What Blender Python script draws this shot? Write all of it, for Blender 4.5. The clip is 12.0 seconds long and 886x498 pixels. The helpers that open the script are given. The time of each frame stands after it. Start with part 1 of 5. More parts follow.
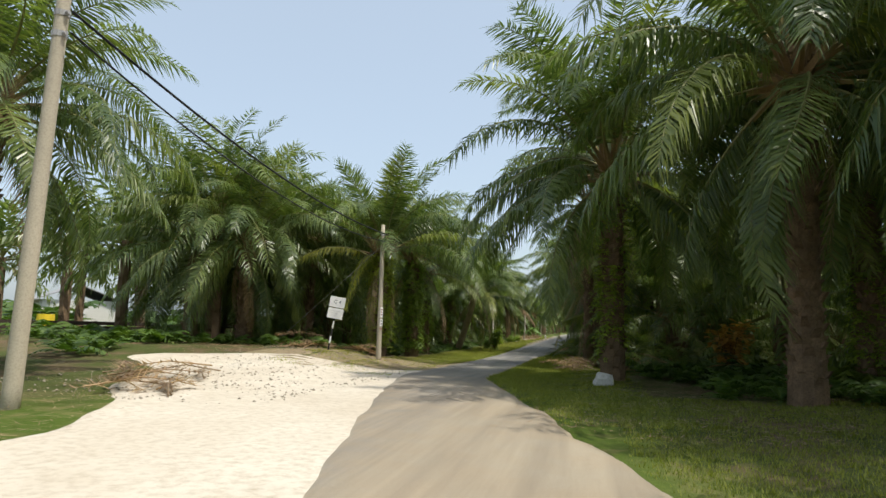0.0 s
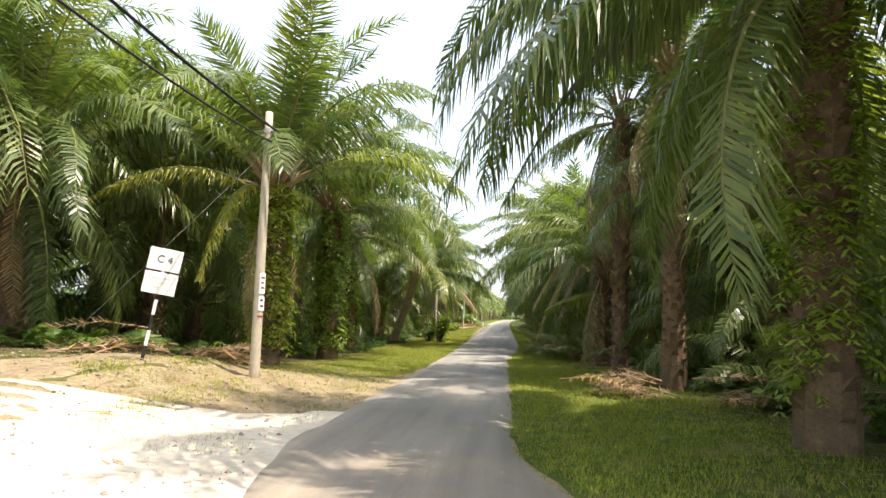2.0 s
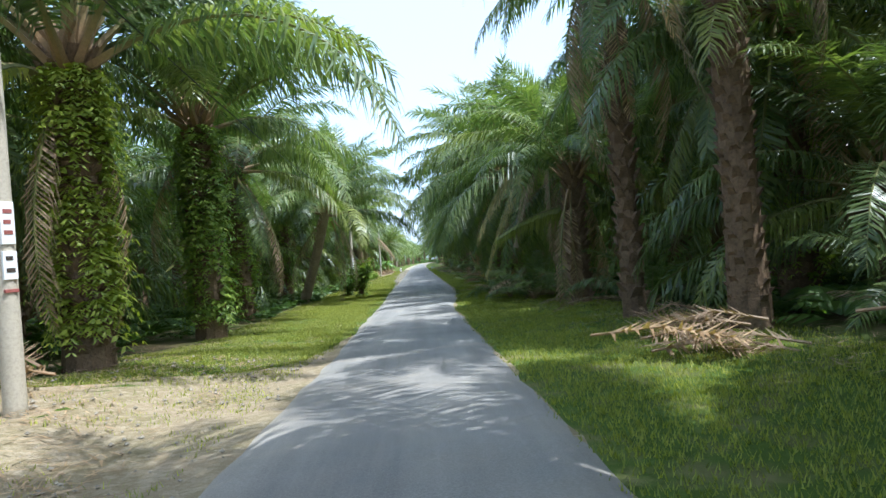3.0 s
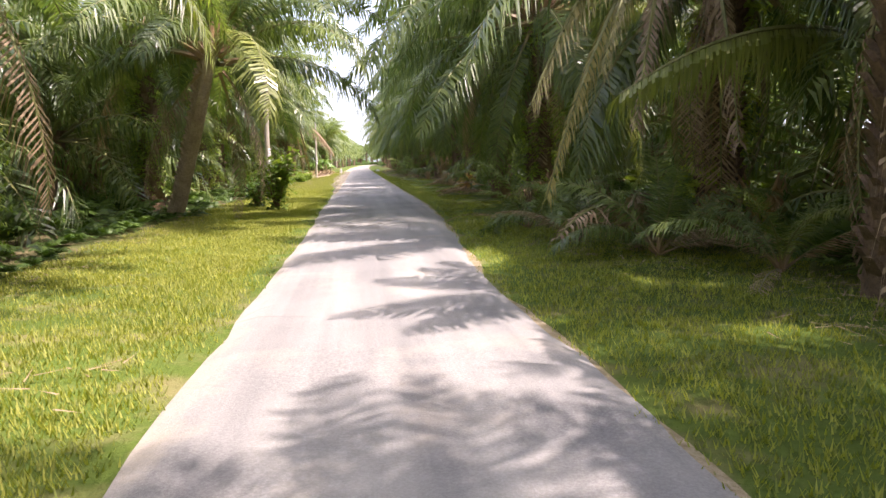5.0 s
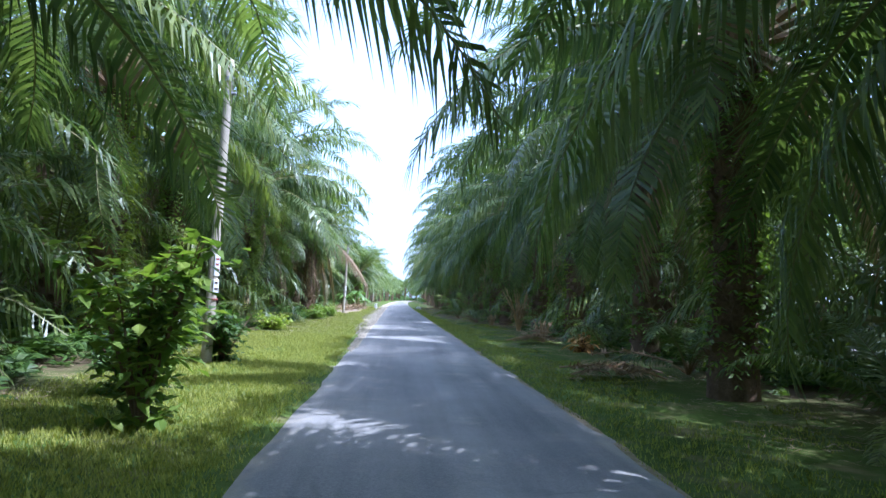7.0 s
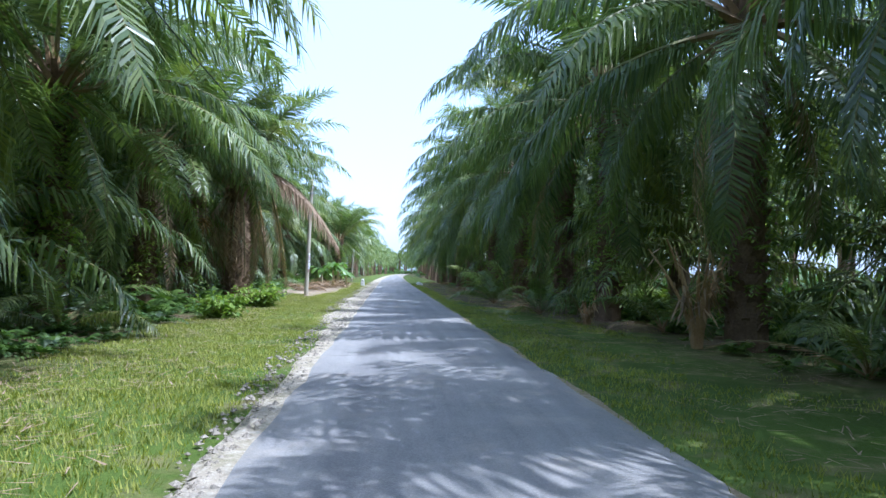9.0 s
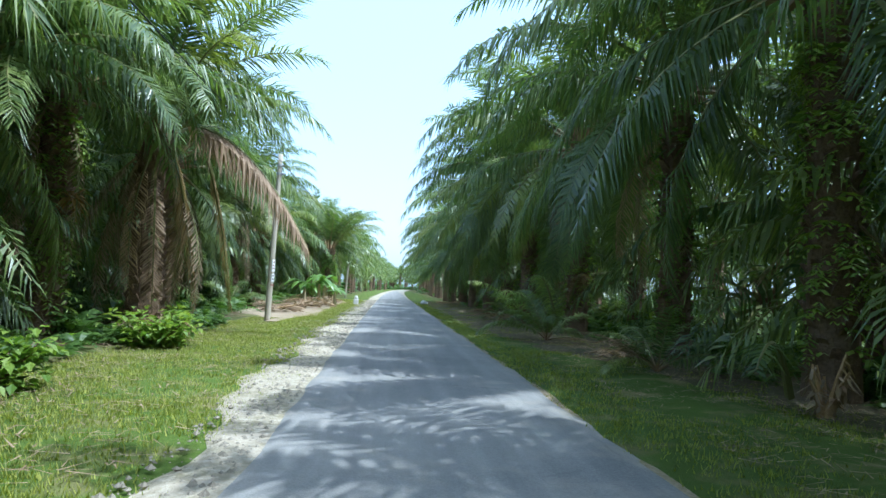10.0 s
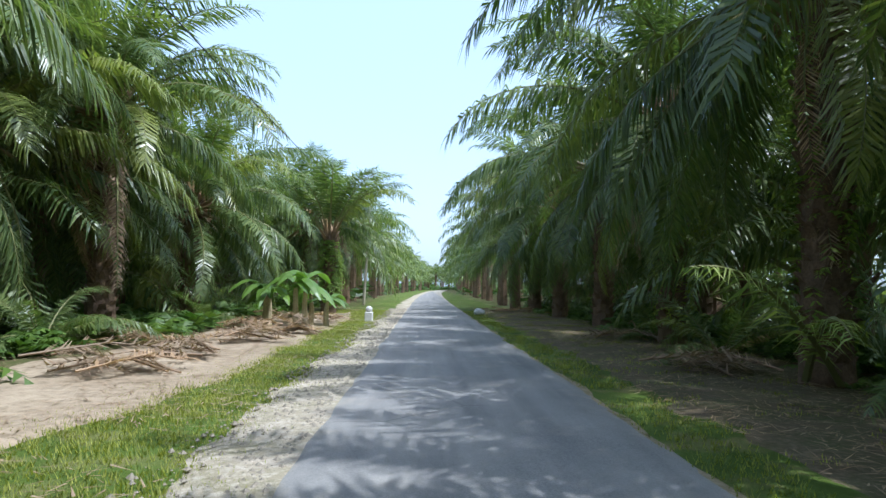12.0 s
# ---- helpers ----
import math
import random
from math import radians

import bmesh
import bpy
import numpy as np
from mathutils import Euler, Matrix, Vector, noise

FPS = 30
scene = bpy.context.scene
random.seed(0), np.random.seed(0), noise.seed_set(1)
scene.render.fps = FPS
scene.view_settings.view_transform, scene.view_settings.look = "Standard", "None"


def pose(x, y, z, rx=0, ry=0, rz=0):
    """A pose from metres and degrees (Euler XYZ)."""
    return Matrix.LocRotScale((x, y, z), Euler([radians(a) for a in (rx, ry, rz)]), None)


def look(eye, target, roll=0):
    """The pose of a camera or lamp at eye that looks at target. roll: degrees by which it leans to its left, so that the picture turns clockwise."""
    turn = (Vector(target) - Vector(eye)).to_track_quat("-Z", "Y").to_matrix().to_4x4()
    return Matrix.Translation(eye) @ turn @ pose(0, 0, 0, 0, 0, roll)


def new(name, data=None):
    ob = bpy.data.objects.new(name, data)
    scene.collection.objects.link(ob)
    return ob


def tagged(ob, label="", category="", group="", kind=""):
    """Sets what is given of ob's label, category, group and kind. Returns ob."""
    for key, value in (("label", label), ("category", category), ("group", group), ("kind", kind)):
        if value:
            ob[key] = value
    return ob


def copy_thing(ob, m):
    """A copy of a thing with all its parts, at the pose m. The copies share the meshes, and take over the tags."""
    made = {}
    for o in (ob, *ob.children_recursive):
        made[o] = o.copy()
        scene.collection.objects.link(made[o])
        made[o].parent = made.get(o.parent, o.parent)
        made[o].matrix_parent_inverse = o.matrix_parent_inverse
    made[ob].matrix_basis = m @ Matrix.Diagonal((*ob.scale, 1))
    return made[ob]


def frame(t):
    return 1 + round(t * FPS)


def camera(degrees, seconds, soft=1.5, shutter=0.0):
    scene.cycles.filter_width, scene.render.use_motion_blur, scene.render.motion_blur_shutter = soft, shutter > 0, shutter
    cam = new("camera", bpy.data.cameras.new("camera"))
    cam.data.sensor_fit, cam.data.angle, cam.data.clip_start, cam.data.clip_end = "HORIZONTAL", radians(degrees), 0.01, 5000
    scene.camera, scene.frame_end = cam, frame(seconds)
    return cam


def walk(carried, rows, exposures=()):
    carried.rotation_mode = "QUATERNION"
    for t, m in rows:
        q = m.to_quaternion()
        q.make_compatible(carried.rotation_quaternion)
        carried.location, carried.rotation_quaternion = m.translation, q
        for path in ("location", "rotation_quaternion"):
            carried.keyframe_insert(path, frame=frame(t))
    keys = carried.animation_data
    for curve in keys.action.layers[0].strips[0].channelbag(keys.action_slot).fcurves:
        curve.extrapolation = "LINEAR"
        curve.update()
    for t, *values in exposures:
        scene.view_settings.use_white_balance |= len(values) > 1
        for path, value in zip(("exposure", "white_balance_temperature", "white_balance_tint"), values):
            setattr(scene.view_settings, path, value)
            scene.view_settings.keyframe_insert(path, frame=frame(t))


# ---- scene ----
cam = camera(67.1, 12.0)
# seconds, eye x y z, yaw to the left of +y, pitch up, roll to the left
ROWS = [
    (0.0, 0.00, 0.00, 1.65, 11.89, 6.50, 1.48),
    (0.5, -0.79, 2.91, 1.66, 11.27, 6.32, 0.88),
    (1.0, -1.41, 5.61, 1.62, 6.07, 5.48, -1.36),
    (1.5, -2.01, 8.40, 1.58, 3.73, 2.37, -1.92),
    (2.0, -2.64, 11.19, 1.61, 5.45, 5.52, 1.84),
    (2.5, -3.11, 13.99, 1.54, 5.19, 0.88, -0.69),
    (3.0, -3.48, 16.84, 1.45, -2.31, 0.76, -4.58),
    (3.2, -3.62, 17.95, 1.39, -2.66, -0.00, -6.31),
    (4.8, -3.87, 27.32, 1.29, -6.08, -6.00, -1.81),
    (5.0, -3.85, 28.61, 1.28, -7.09, -7.59, -1.29),
    (5.5, -3.78, 31.86, 1.32, -4.45, -8.22, 0.55),
    (6.0, -3.86, 35.04, 1.25, -5.92, 4.67, 2.41),
    (6.5, -3.90, 38.10, 1.19, -3.84, 4.63, 1.72),
    (6.7, -3.90, 39.36, 1.20, -3.80, 4.27, 2.40),
    (8.3, -3.78, 52.18, 1.29, -4.86, 4.67, 0.67),
    (8.5, -3.82, 53.98, 1.27, -4.59, 4.94, 0.36),
    (9.0, -3.86, 58.49, 1.19, -4.57, 1.95, 1.47),
    (9.5, -3.88, 62.90, 1.22, -4.98, 4.34, 2.55),
    (10.0, -3.83, 67.30, 1.21, -4.46, 3.35, 2.62),
    (10.5, -3.88, 71.58, 1.23, -3.84, 1.42, 1.73),
    (11.0, -3.88, 75.91, 1.20, -4.47, 2.70, 1.41),
    (11.5, -3.91, 80.06, 1.19, -4.74, 3.72, 1.50),
    (12.0, -3.86, 84.25, 1.25, -1.59, 3.20, 0.89),
]


def aimed(x, y, z, yaw, pitch, roll):
    a, b = radians(yaw), radians(pitch)
    return look((x, y, z), (x - math.sin(a) * math.cos(b), y + math.cos(a) * math.cos(b), z + math.sin(b)), roll)


walk(cam, [(r[0], aimed(*r[1:])) for r in ROWS],
     [(0.0, 0.4, 6350, 8), (0.5, 0.4, 6050, 6), (1.0, 0.55, 6200, 8), (1.5, 1.05, 6350, 13), (2.0, 1.55, 6800, 14), (2.5, 1.35, 5550, 8), (3.2, 1.4, 5250, 8), (4.8, 1.95, 6500, 30), (5.0, 1.95, 6400, 30), (5.6, 2.0, 5750, 30), (6.0, 2.3, 6100, 34), (6.5, 2.0, 4700, 24), (8.5, 1.35, 4750, 18), (9.5, 1.4, 4800, 12), (10.5, 1.15, 5000, -1), (11.0, 1.05, 5350, 10), (12.0, 1.0, 5150, 11)])

# ---- world and sun ----
SUN_ELEV, SUN_AZ = 63.0, -22.0          # azimuth in degrees from +x towards +y
sun_dir = Vector((math.cos(radians(SUN_ELEV)) * math.cos(radians(SUN_AZ)),
                  math.cos(radians(SUN_ELEV)) * math.sin(radians(SUN_AZ)), math.sin(radians(SUN_ELEV))))
world = bpy.data.worlds.new("world")
scene.world = world
world.use_nodes = True
wn = world.node_tree
sky = wn.nodes.new("ShaderNodeTexSky")
sky.sky_type, sky.sun_disc = "NISHITA", False
sky.sun_elevation, sky.sun_rotation = radians(SUN_ELEV), radians(90.0 - SUN_AZ)
sky.air_density, sky.dust_density, sky.ozone_density = 1.0, 3.2, 1.0
wn.nodes["Background"].inputs["Strength"].default_value = 0.17
haze = wn.nodes.new("ShaderNodeMix")        # thin bright haze over the whole sky
haze.data_type = "RGBA"
haze.inputs[0].default_value, haze.inputs[7].default_value = 0.55, (3.15, 3.5, 3.75, 1)
wn.links.new(sky.outputs["Color"], haze.inputs[6])
wn.links.new(haze.outputs[2], wn.nodes["Background"].inputs["Color"])
sun_data = bpy.data.lights.new("sun", "SUN")
sun_data.energy, sun_data.angle, sun_data.color = 3.0, radians(0.55), (1.0, 0.93, 0.82)
sun = new("sun", sun_data)
sun.matrix_world = look(sun_dir * 100, (0, 0, 0))


# ---- materials ----
def mat(name, rough=0.7, spec=0.3, metal=0.0):
    m = bpy.data.materials.new(name)
    m.use_nodes = True
    b = m.node_tree.nodes["Principled BSDF"]
    b.inputs["Roughness"].default_value = rough
    b.inputs["Specular IOR Level"].default_value = spec
    b.inputs["Metallic"].default_value = metal
    return m, m.node_tree, b


def node(nt, kind, **inputs):
    n = nt.nodes.new(kind)
    for k, v in inputs.items():
        n.inputs[k.replace("_", " ")].default_value = v
    return n


def noise_tex(nt, scale, detail=4.0, rough=0.6, coord="Object"):
    c = nt.nodes.new("ShaderNodeTexCoord")
    n = node(nt, "ShaderNodeTexNoise", Scale=scale, Detail=detail, Roughness=rough)
    nt.links.new(c.outputs[coord], n.inputs["Vector"])
    return n.outputs["Fac"]


def ramp(nt, fac, stops):
    r = nt.nodes.new("ShaderNodeValToRGB")
    els = r.color_ramp.elements
    while len(els) < len(stops):
        els.new(0.5)
    for e, (p, c) in zip(els, stops):
        e.position, e.color = p, (*c, 1)
    nt.links.new(fac, r.inputs["Fac"])
    return r.outputs["Color"]


def mix(nt, fac, a, b, blend="MIX"):
    n = nt.nodes.new("ShaderNodeMix")
    n.data_type, n.blend_type = "RGBA", blend
    for sock, v in ((n.inputs[0], fac), (n.inputs[6], a), (n.inputs[7], b)):
        if isinstance(v, bpy.types.NodeSocket):
            nt.links.new(v, sock)
        elif isinstance(v, (int, float)):
            sock.default_value = v
        else:
            sock.default_value = (*v, 1)
    return n.outputs[2]


def bump(nt, b, height, strength=0.5, dist=0.02):
    n = node(nt, "ShaderNodeBump", Strength=strength, Distance=dist)
    nt.links.new(height, n.inputs["Height"])
    nt.links.new(n.outputs["Normal"], b.inputs["Normal"])


def two_scale(name, c1, c2, c3, s1, s2, rough=0.8, spec=0.2, bumps=0.4, dist=0.02, coord="Object"):
    """A surface whose colour varies at a coarse and at a fine scale, with fine relief."""
    m, nt, b = mat(name, rough, spec)
    coarse, fine = noise_tex(nt, s1, 5, 0.6, coord), noise_tex(nt, s2, 6, 0.7, coord)
    col = mix(nt, ramp(nt, coarse, [(0.35, (0, 0, 0)), (0.65, (1, 1, 1))]), c1, c2)
    col = mix(nt, ramp(nt, fine, [(0.45, (0, 0, 0)), (0.75, (1, 1, 1))]), col, c3)
    nt.links.new(col, b.inputs["Base Color"])
    bump(nt, b, fine, bumps, dist)
    return m


def leaf_mat(name, dark, light, yellow, rough=0.42, through_leaf=0.42, yellow_at=0.86):
    m, nt, b = mat(name, rough, 0.5)
    info, geo = nt.nodes.new("ShaderNodeObjectInfo"), nt.nodes.new("ShaderNodeNewGeometry")
    col = mix(nt, geo.outputs["Random Per Island"], dark, light)
    tone = ramp(nt, info.outputs["Random"], [(0.0, (0.7, 0.75, 0.75)), (0.6, (1, 1, 1)), (1.0, (1.15, 1.12, 0.9))])
    col = mix(nt, 1.0, col, tone, "MULTIPLY")
    old = ramp(nt, info.outputs["Random"], [(yellow_at, (0, 0, 0)), (1.0, (0.3, 0.3, 0.3))])
    col = mix(nt, old, col, yellow)
    nt.links.new(col, b.inputs["Base Color"])
    tr = nt.nodes.new("ShaderNodeBsdfTranslucent")
    nt.links.new(mix(nt, 1.0, col, (1.3, 1.45, 0.55), "MULTIPLY"), tr.inputs["Color"])
    ms = node(nt, "ShaderNodeMixShader", Fac=through_leaf)
    nt.links.new(b.outputs["BSDF"], ms.inputs[1])
    nt.links.new(tr.outputs["BSDF"], ms.inputs[2])
    nt.links.new(ms.outputs["Shader"], nt.nodes["Material Output"].inputs["Surface"])
    return m


LEAF = leaf_mat("palm_leaf", (0.08, 0.125, 0.044), (0.215, 0.26, 0.082), (0.36, 0.32, 0.07), 0.34, 0.38, 0.85)
# Lighter copy of the palm leaf: sun on low fronds put into the colour.
SUNLIT_LEAF = leaf_mat("sunlit_palm_leaf", (0.2, 0.27, 0.09), (0.38, 0.44, 0.16), (0.42, 0.38, 0.1), 0.34, 0.4, 0.9)
DRY_LEAF = leaf_mat("dry_palm_leaf", (0.24, 0.15, 0.085), (0.44, 0.31, 0.2), (0.3, 0.2, 0.1), 0.7, 0.2, 0.99)
TRUNK_FERN = leaf_mat("creeper_leaf", (0.13, 0.21, 0.03), (0.32, 0.39, 0.055), (0.34, 0.3, 0.05), 0.5, 0.4, 0.8)
FERN_LEAF = leaf_mat("fern_leaf", (0.05, 0.1, 0.018), (0.12, 0.19, 0.03), (0.3, 0.26, 0.04), 0.5, 0.35, 0.8)
BROAD_LEAF = leaf_mat("banana_leaf", (0.08, 0.155, 0.025), (0.17, 0.27, 0.045), (0.2, 0.2, 0.03), 0.35, 0.35, 0.95)


def stalk_mat():
    """Frond stalks: olive green, fading to tan and orange-brown at the broad foot."""
    m, nt, b = mat("frond_stalk", 0.55, 0.3)
    c = nt.nodes.new("ShaderNodeTexCoord")
    far = nt.nodes.new("ShaderNodeVectorMath")
    far.operation = "LENGTH"
    nt.links.new(c.outputs["Object"], far.inputs[0])
    foot = node(nt, "ShaderNodeMapRange", From_Min=0.25, From_Max=0.95)
    nt.links.new(far.outputs["Value"], foot.inputs["Value"])
    fine = noise_tex(nt, 25, 5)
    tan = mix(nt, fine, (0.16, 0.1, 0.05), (0.38, 0.25, 0.12))
    green = mix(nt, fine, (0.13, 0.15, 0.045), (0.24, 0.22, 0.08))
    nt.links.new(mix(nt, foot.outputs["Result"], tan, green), b.inputs["Base Color"])
    bump(nt, b, fine, 0.4, 0.01)
    return m


RACHIS = stalk_mat()
TAN_STALK = two_scale("cut_frond_stalk", (0.42, 0.27, 0.11), (0.52, 0.36, 0.17), (0.28, 0.17, 0.08), 4, 40, 0.75, 0.2, 0.4, 0.01)
BARK = two_scale("palm_bark", (0.16, 0.11, 0.07), (0.27, 0.18, 0.11), (0.085, 0.062, 0.045), 3, 25, 0.9, 0.1, 0.8, 0.03)
# Bare tan bark of the leaning palm, lightened to stand for sunlight on it.
SUNLIT_BARK = two_scale("sunlit_palm_bark", (0.34, 0.25, 0.17), (0.5, 0.38, 0.26), (0.2, 0.14, 0.09), 3, 25, 0.9, 0.1, 0.8, 0.03)
SAND = two_scale("pale_sand", (0.56, 0.49, 0.39), (0.66, 0.6, 0.5), (0.44, 0.37, 0.28), 0.5, 9, 0.95, 0.1, 0.5, 0.02)
CONCRETE = two_scale("pole_concrete", (0.43, 0.38, 0.29), (0.5, 0.44, 0.34), (0.32, 0.28, 0.22), 1.5, 40, 0.8)
ROCK = two_scale("white_rock", (0.62, 0.6, 0.56), (0.72, 0.7, 0.66), (0.45, 0.43, 0.4), 3, 20, 0.9, 0.2, 0.7, 0.03)
CABLE = two_scale("black_cable", (0.015, 0.015, 0.016), (0.022, 0.022, 0.022), (0.03, 0.03, 0.03), 5, 50, 0.5)
STEEL = two_scale("galvanised_steel", (0.3, 0.3, 0.3), (0.4, 0.4, 0.4), (0.25, 0.22, 0.2), 5, 50, 0.5)
WHITE = two_scale("white_sign_paint", (0.8, 0.8, 0.78), (0.76, 0.76, 0.74), (0.68, 0.67, 0.63), 4, 30, 0.5, 0.4, 0.05)
BLACK = two_scale("black_paint", (0.02, 0.02, 0.02), (0.03, 0.03, 0.03), (0.05, 0.05, 0.05), 4, 30, 0.6)


def ground_mat():
    """Verge grass near the road, bare soil and palm litter under the rows."""
    m, nt, b = mat("plantation_ground", 0.95, 0.1)
    big, mid, fine = noise_tex(nt, 0.25, 5), noise_tex(nt, 1.7, 5), noise_tex(nt, 22, 5, 0.7)
    grass = mix(nt, fine, (0.045, 0.085, 0.014), (0.13, 0.17, 0.03))
    grass = mix(nt, ramp(nt, mid, [(0.5, (0, 0, 0)), (0.75, (1, 1, 1))]), grass, (0.24, 0.2, 0.09))
    soil = mix(nt, fine, (0.09, 0.065, 0.04), (0.24, 0.17, 0.1))
    patchy = noise_tex(nt, 0.6, 6, 0.7)
    cover = mix(nt, fine, (0.03, 0.055, 0.012), (0.1, 0.13, 0.03))
    soil = mix(nt, ramp(nt, patchy, [(0.4, (0, 0, 0)), (0.55, (0.85, 0.85, 0.85))]), soil, cover)
    c = nt.nodes.new("ShaderNodeTexCoord")
    sep = nt.nodes.new("ShaderNodeSeparateXYZ")
    nt.links.new(c.outputs["Object"], sep.inputs[0])
    off = node(nt, "ShaderNodeMath")
    off.operation = "ADD"
    off.inputs[1].default_value = 3.4
    nt.links.new(sep.outputs["X"], off.inputs[0])
    away = nt.nodes.new("ShaderNodeMath")
    away.operation = "ABSOLUTE"
    nt.links.new(off.outputs[0], away.inputs[0])
    wob = nt.nodes.new("ShaderNodeMath")
    wob.operation, wob.inputs[1].default_value = "MULTIPLY_ADD", -4.0
    nt.links.new(mid, wob.inputs[0])
    nt.links.new(away.outputs[0], wob.inputs[2])
    rng = node(nt, "ShaderNodeMapRange", From_Min=1.8, From_Max=3.6)
    nt.links.new(wob.outputs[0], rng.inputs["Value"])
    col = mix(nt, rng.outputs["Result"], grass, soil)
    nt.links.new(mix(nt, 1.0, col, ramp(nt, big, [(0.35, (0.8, 0.8, 0.8)), (0.65, (1.15, 1.15, 1.15))]), "MULTIPLY"), b.inputs["Base Color"])
    bump(nt, b, fine, 0.7, 0.05)
    return m


GROUND = ground_mat()


def asphalt_mat():
    """Worn grey asphalt: fine stone, patches, cracks and pale dust."""
    m, nt, b = mat("worn_asphalt", 0.85, 0.25)
    patch, fine, dust = noise_tex(nt, 0.45, 5), noise_tex(nt, 70, 4, 0.7), noise_tex(nt, 1.3, 6, 0.65)
    col = mix(nt, ramp(nt, patch, [(0.38, (0, 0, 0)), (0.62, (1, 1, 1))]), (0.175, 0.17, 0.16), (0.25, 0.24, 0.22))
    col = mix(nt, ramp(nt, fine, [(0.4, (0, 0, 0)), (0.7, (0.7, 0.7, 0.7))]), col, (0.33, 0.32, 0.3))
    col = mix(nt, ramp(nt, dust, [(0.55, (0, 0, 0)), (0.75, (0.6, 0.6, 0.6))]), col, (0.4, 0.35, 0.28))
    c = nt.nodes.new("ShaderNodeTexCoord")
    v = node(nt, "ShaderNodeTexVoronoi", Scale=0.55)
    v.feature = "DISTANCE_TO_EDGE"
    warp = node(nt, "ShaderNodeTexNoise", Scale=1.8, Detail=4.0)
    nt.links.new(c.outputs["Object"], warp.inputs["Vector"])
    nt.links.new(mix(nt, 0.2, c.outputs["Object"], warp.outputs["Color"], "ADD"), v.inputs["Vector"])
    crack = ramp(nt, v.outputs["Distance"], [(0.0, (1, 1, 1)), (0.012, (0, 0, 0))])
    keep = ramp(nt, noise_tex(nt, 0.3, 3), [(0.55, (0, 0, 0)), (0.68, (0.5, 0.5, 0.5))])
    col = mix(nt, mix(nt, 1.0, crack, keep, "MULTIPLY"), col, (0.07, 0.065, 0.06))
    sep = nt.nodes.new("ShaderNodeSeparateXYZ")
    nt.links.new(c.outputs["Object"], sep.inputs[0])
    off = nt.nodes.new("ShaderNodeMath")
    off.operation, off.inputs[1].default_value = "ADD", 3.38
    nt.links.new(sep.outputs["X"], off.inputs[0])
    away = nt.nodes.new("ShaderNodeMath")
    away.operation = "ABSOLUTE"
    nt.links.new(off.outputs[0], away.inputs[0])
    wob = nt.nodes.new("ShaderNodeMath")
    wob.operation, wob.inputs[1].default_value = "MULTIPLY_ADD", 1.3
    nt.links.new(noise_tex(nt, 2.2, 6, 0.7), wob.inputs[0])
    nt.links.new(away.outputs[0], wob.inputs[2])
    rng = node(nt, "ShaderNodeMapRange", From_Min=1.95, From_Max=2.35, To_Max=0.75)
    nt.links.new(wob.outputs[0], rng.inputs["Value"])
    col = mix(nt, rng.outputs["Result"], col, mix(nt, fine, (0.3, 0.26, 0.19), (0.44, 0.39, 0.3)))
    sandy = node(nt, "ShaderNodeMapRange", From_Min=27.0, From_Max=13.0, To_Max=1.0)
    nt.links.new(sep.outputs["Y"], sandy.inputs["Value"])
    drift = mix(nt, 1.0, sandy.outputs["Result"], ramp(nt, dust, [(0.3, (0.35, 0.35, 0.35)), (0.62, (0.9, 0.9, 0.9))]), "MULTIPLY")
    col = mix(nt, drift, col, mix(nt, fine, (0.27, 0.215, 0.15), (0.4, 0.33, 0.24)))
    streak = nt.nodes.new("ShaderNodeMapping")
    streak.inputs["Scale"].default_value = (2.6, 0.12, 1.0)
    nt.links.new(c.outputs["Object"], streak.inputs["Vector"])
    wear = node(nt, "ShaderNodeTexNoise", Scale=1.0, Detail=5.0, Roughness=0.6)
    nt.links.new(streak.outputs["Vector"], wear.inputs["Vector"])
    col = mix(nt, 1.0, col, ramp(nt, wear.outputs["Fac"], [(0.35, (0.82, 0.82, 0.82)), (0.65, (1.14, 1.13, 1.1))]), "MULTIPLY")
    nt.links.new(col, b.inputs["Base Color"])
    bump(nt, b, fine, 0.5, 0.012)
    return m


ASPHALT = asphalt_mat()


# ---- building helpers ----
def mesh_of(name, verts, faces, mats, index=None):
    me = bpy.data.meshes.new(name)
    me.from_pydata([tuple(v) for v in verts], [], faces)
    for m in mats:
        me.materials.append(m)
    if index is not None:
        me.polygons.foreach_set("material_index", index)
    me.update()
    return me


def put(name, me, parent=None, m=None):
    ob = new(name, me)
    if parent is not None:
        ob.parent = parent
    if m is not None:
        ob.matrix_basis = m
    return ob


def part(name, bm, material, parent=None, label="", smooth=False):
    me = bpy.data.meshes.new(name)
    if smooth:
        for f in bm.faces:
            f.smooth = True
    bm.to_mesh(me)
    bm.free()
    me.materials.append(material)
    ob = put(name, me, parent)
    return tagged(ob, label) if label else ob


def tube(points, radii, sides=8, cap=True):
    """Vertices and faces of a round bar through the points."""
    verts, faces = [], []
    pts = [Vector(p) for p in points]
    for i, p in enumerate(pts):
        d = (pts[min(i + 1, len(pts) - 1)] - pts[max(i - 1, 0)]).normalized()
        a = d.cross(Vector((0, 0, 1)) if abs(d.z) < 0.9 else Vector((1, 0, 0))).normalized()
        b = d.cross(a)
        for k in range(sides):
            w = 2 * math.pi * k / sides
            verts.append(p + radii[i] * (math.cos(w) * a + math.sin(w) * b))
    for i in range(len(pts) - 1):
        for k in range(sides):
            j = (k + 1) % sides
            faces.append((i * sides + k, i * sides + j, (i + 1) * sides + j, (i + 1) * sides + k))
    if cap:
        faces.append(tuple(range(sides))[::-1])
        faces.append(tuple(range((len(pts) - 1) * sides, len(pts) * sides)))
    return verts, faces


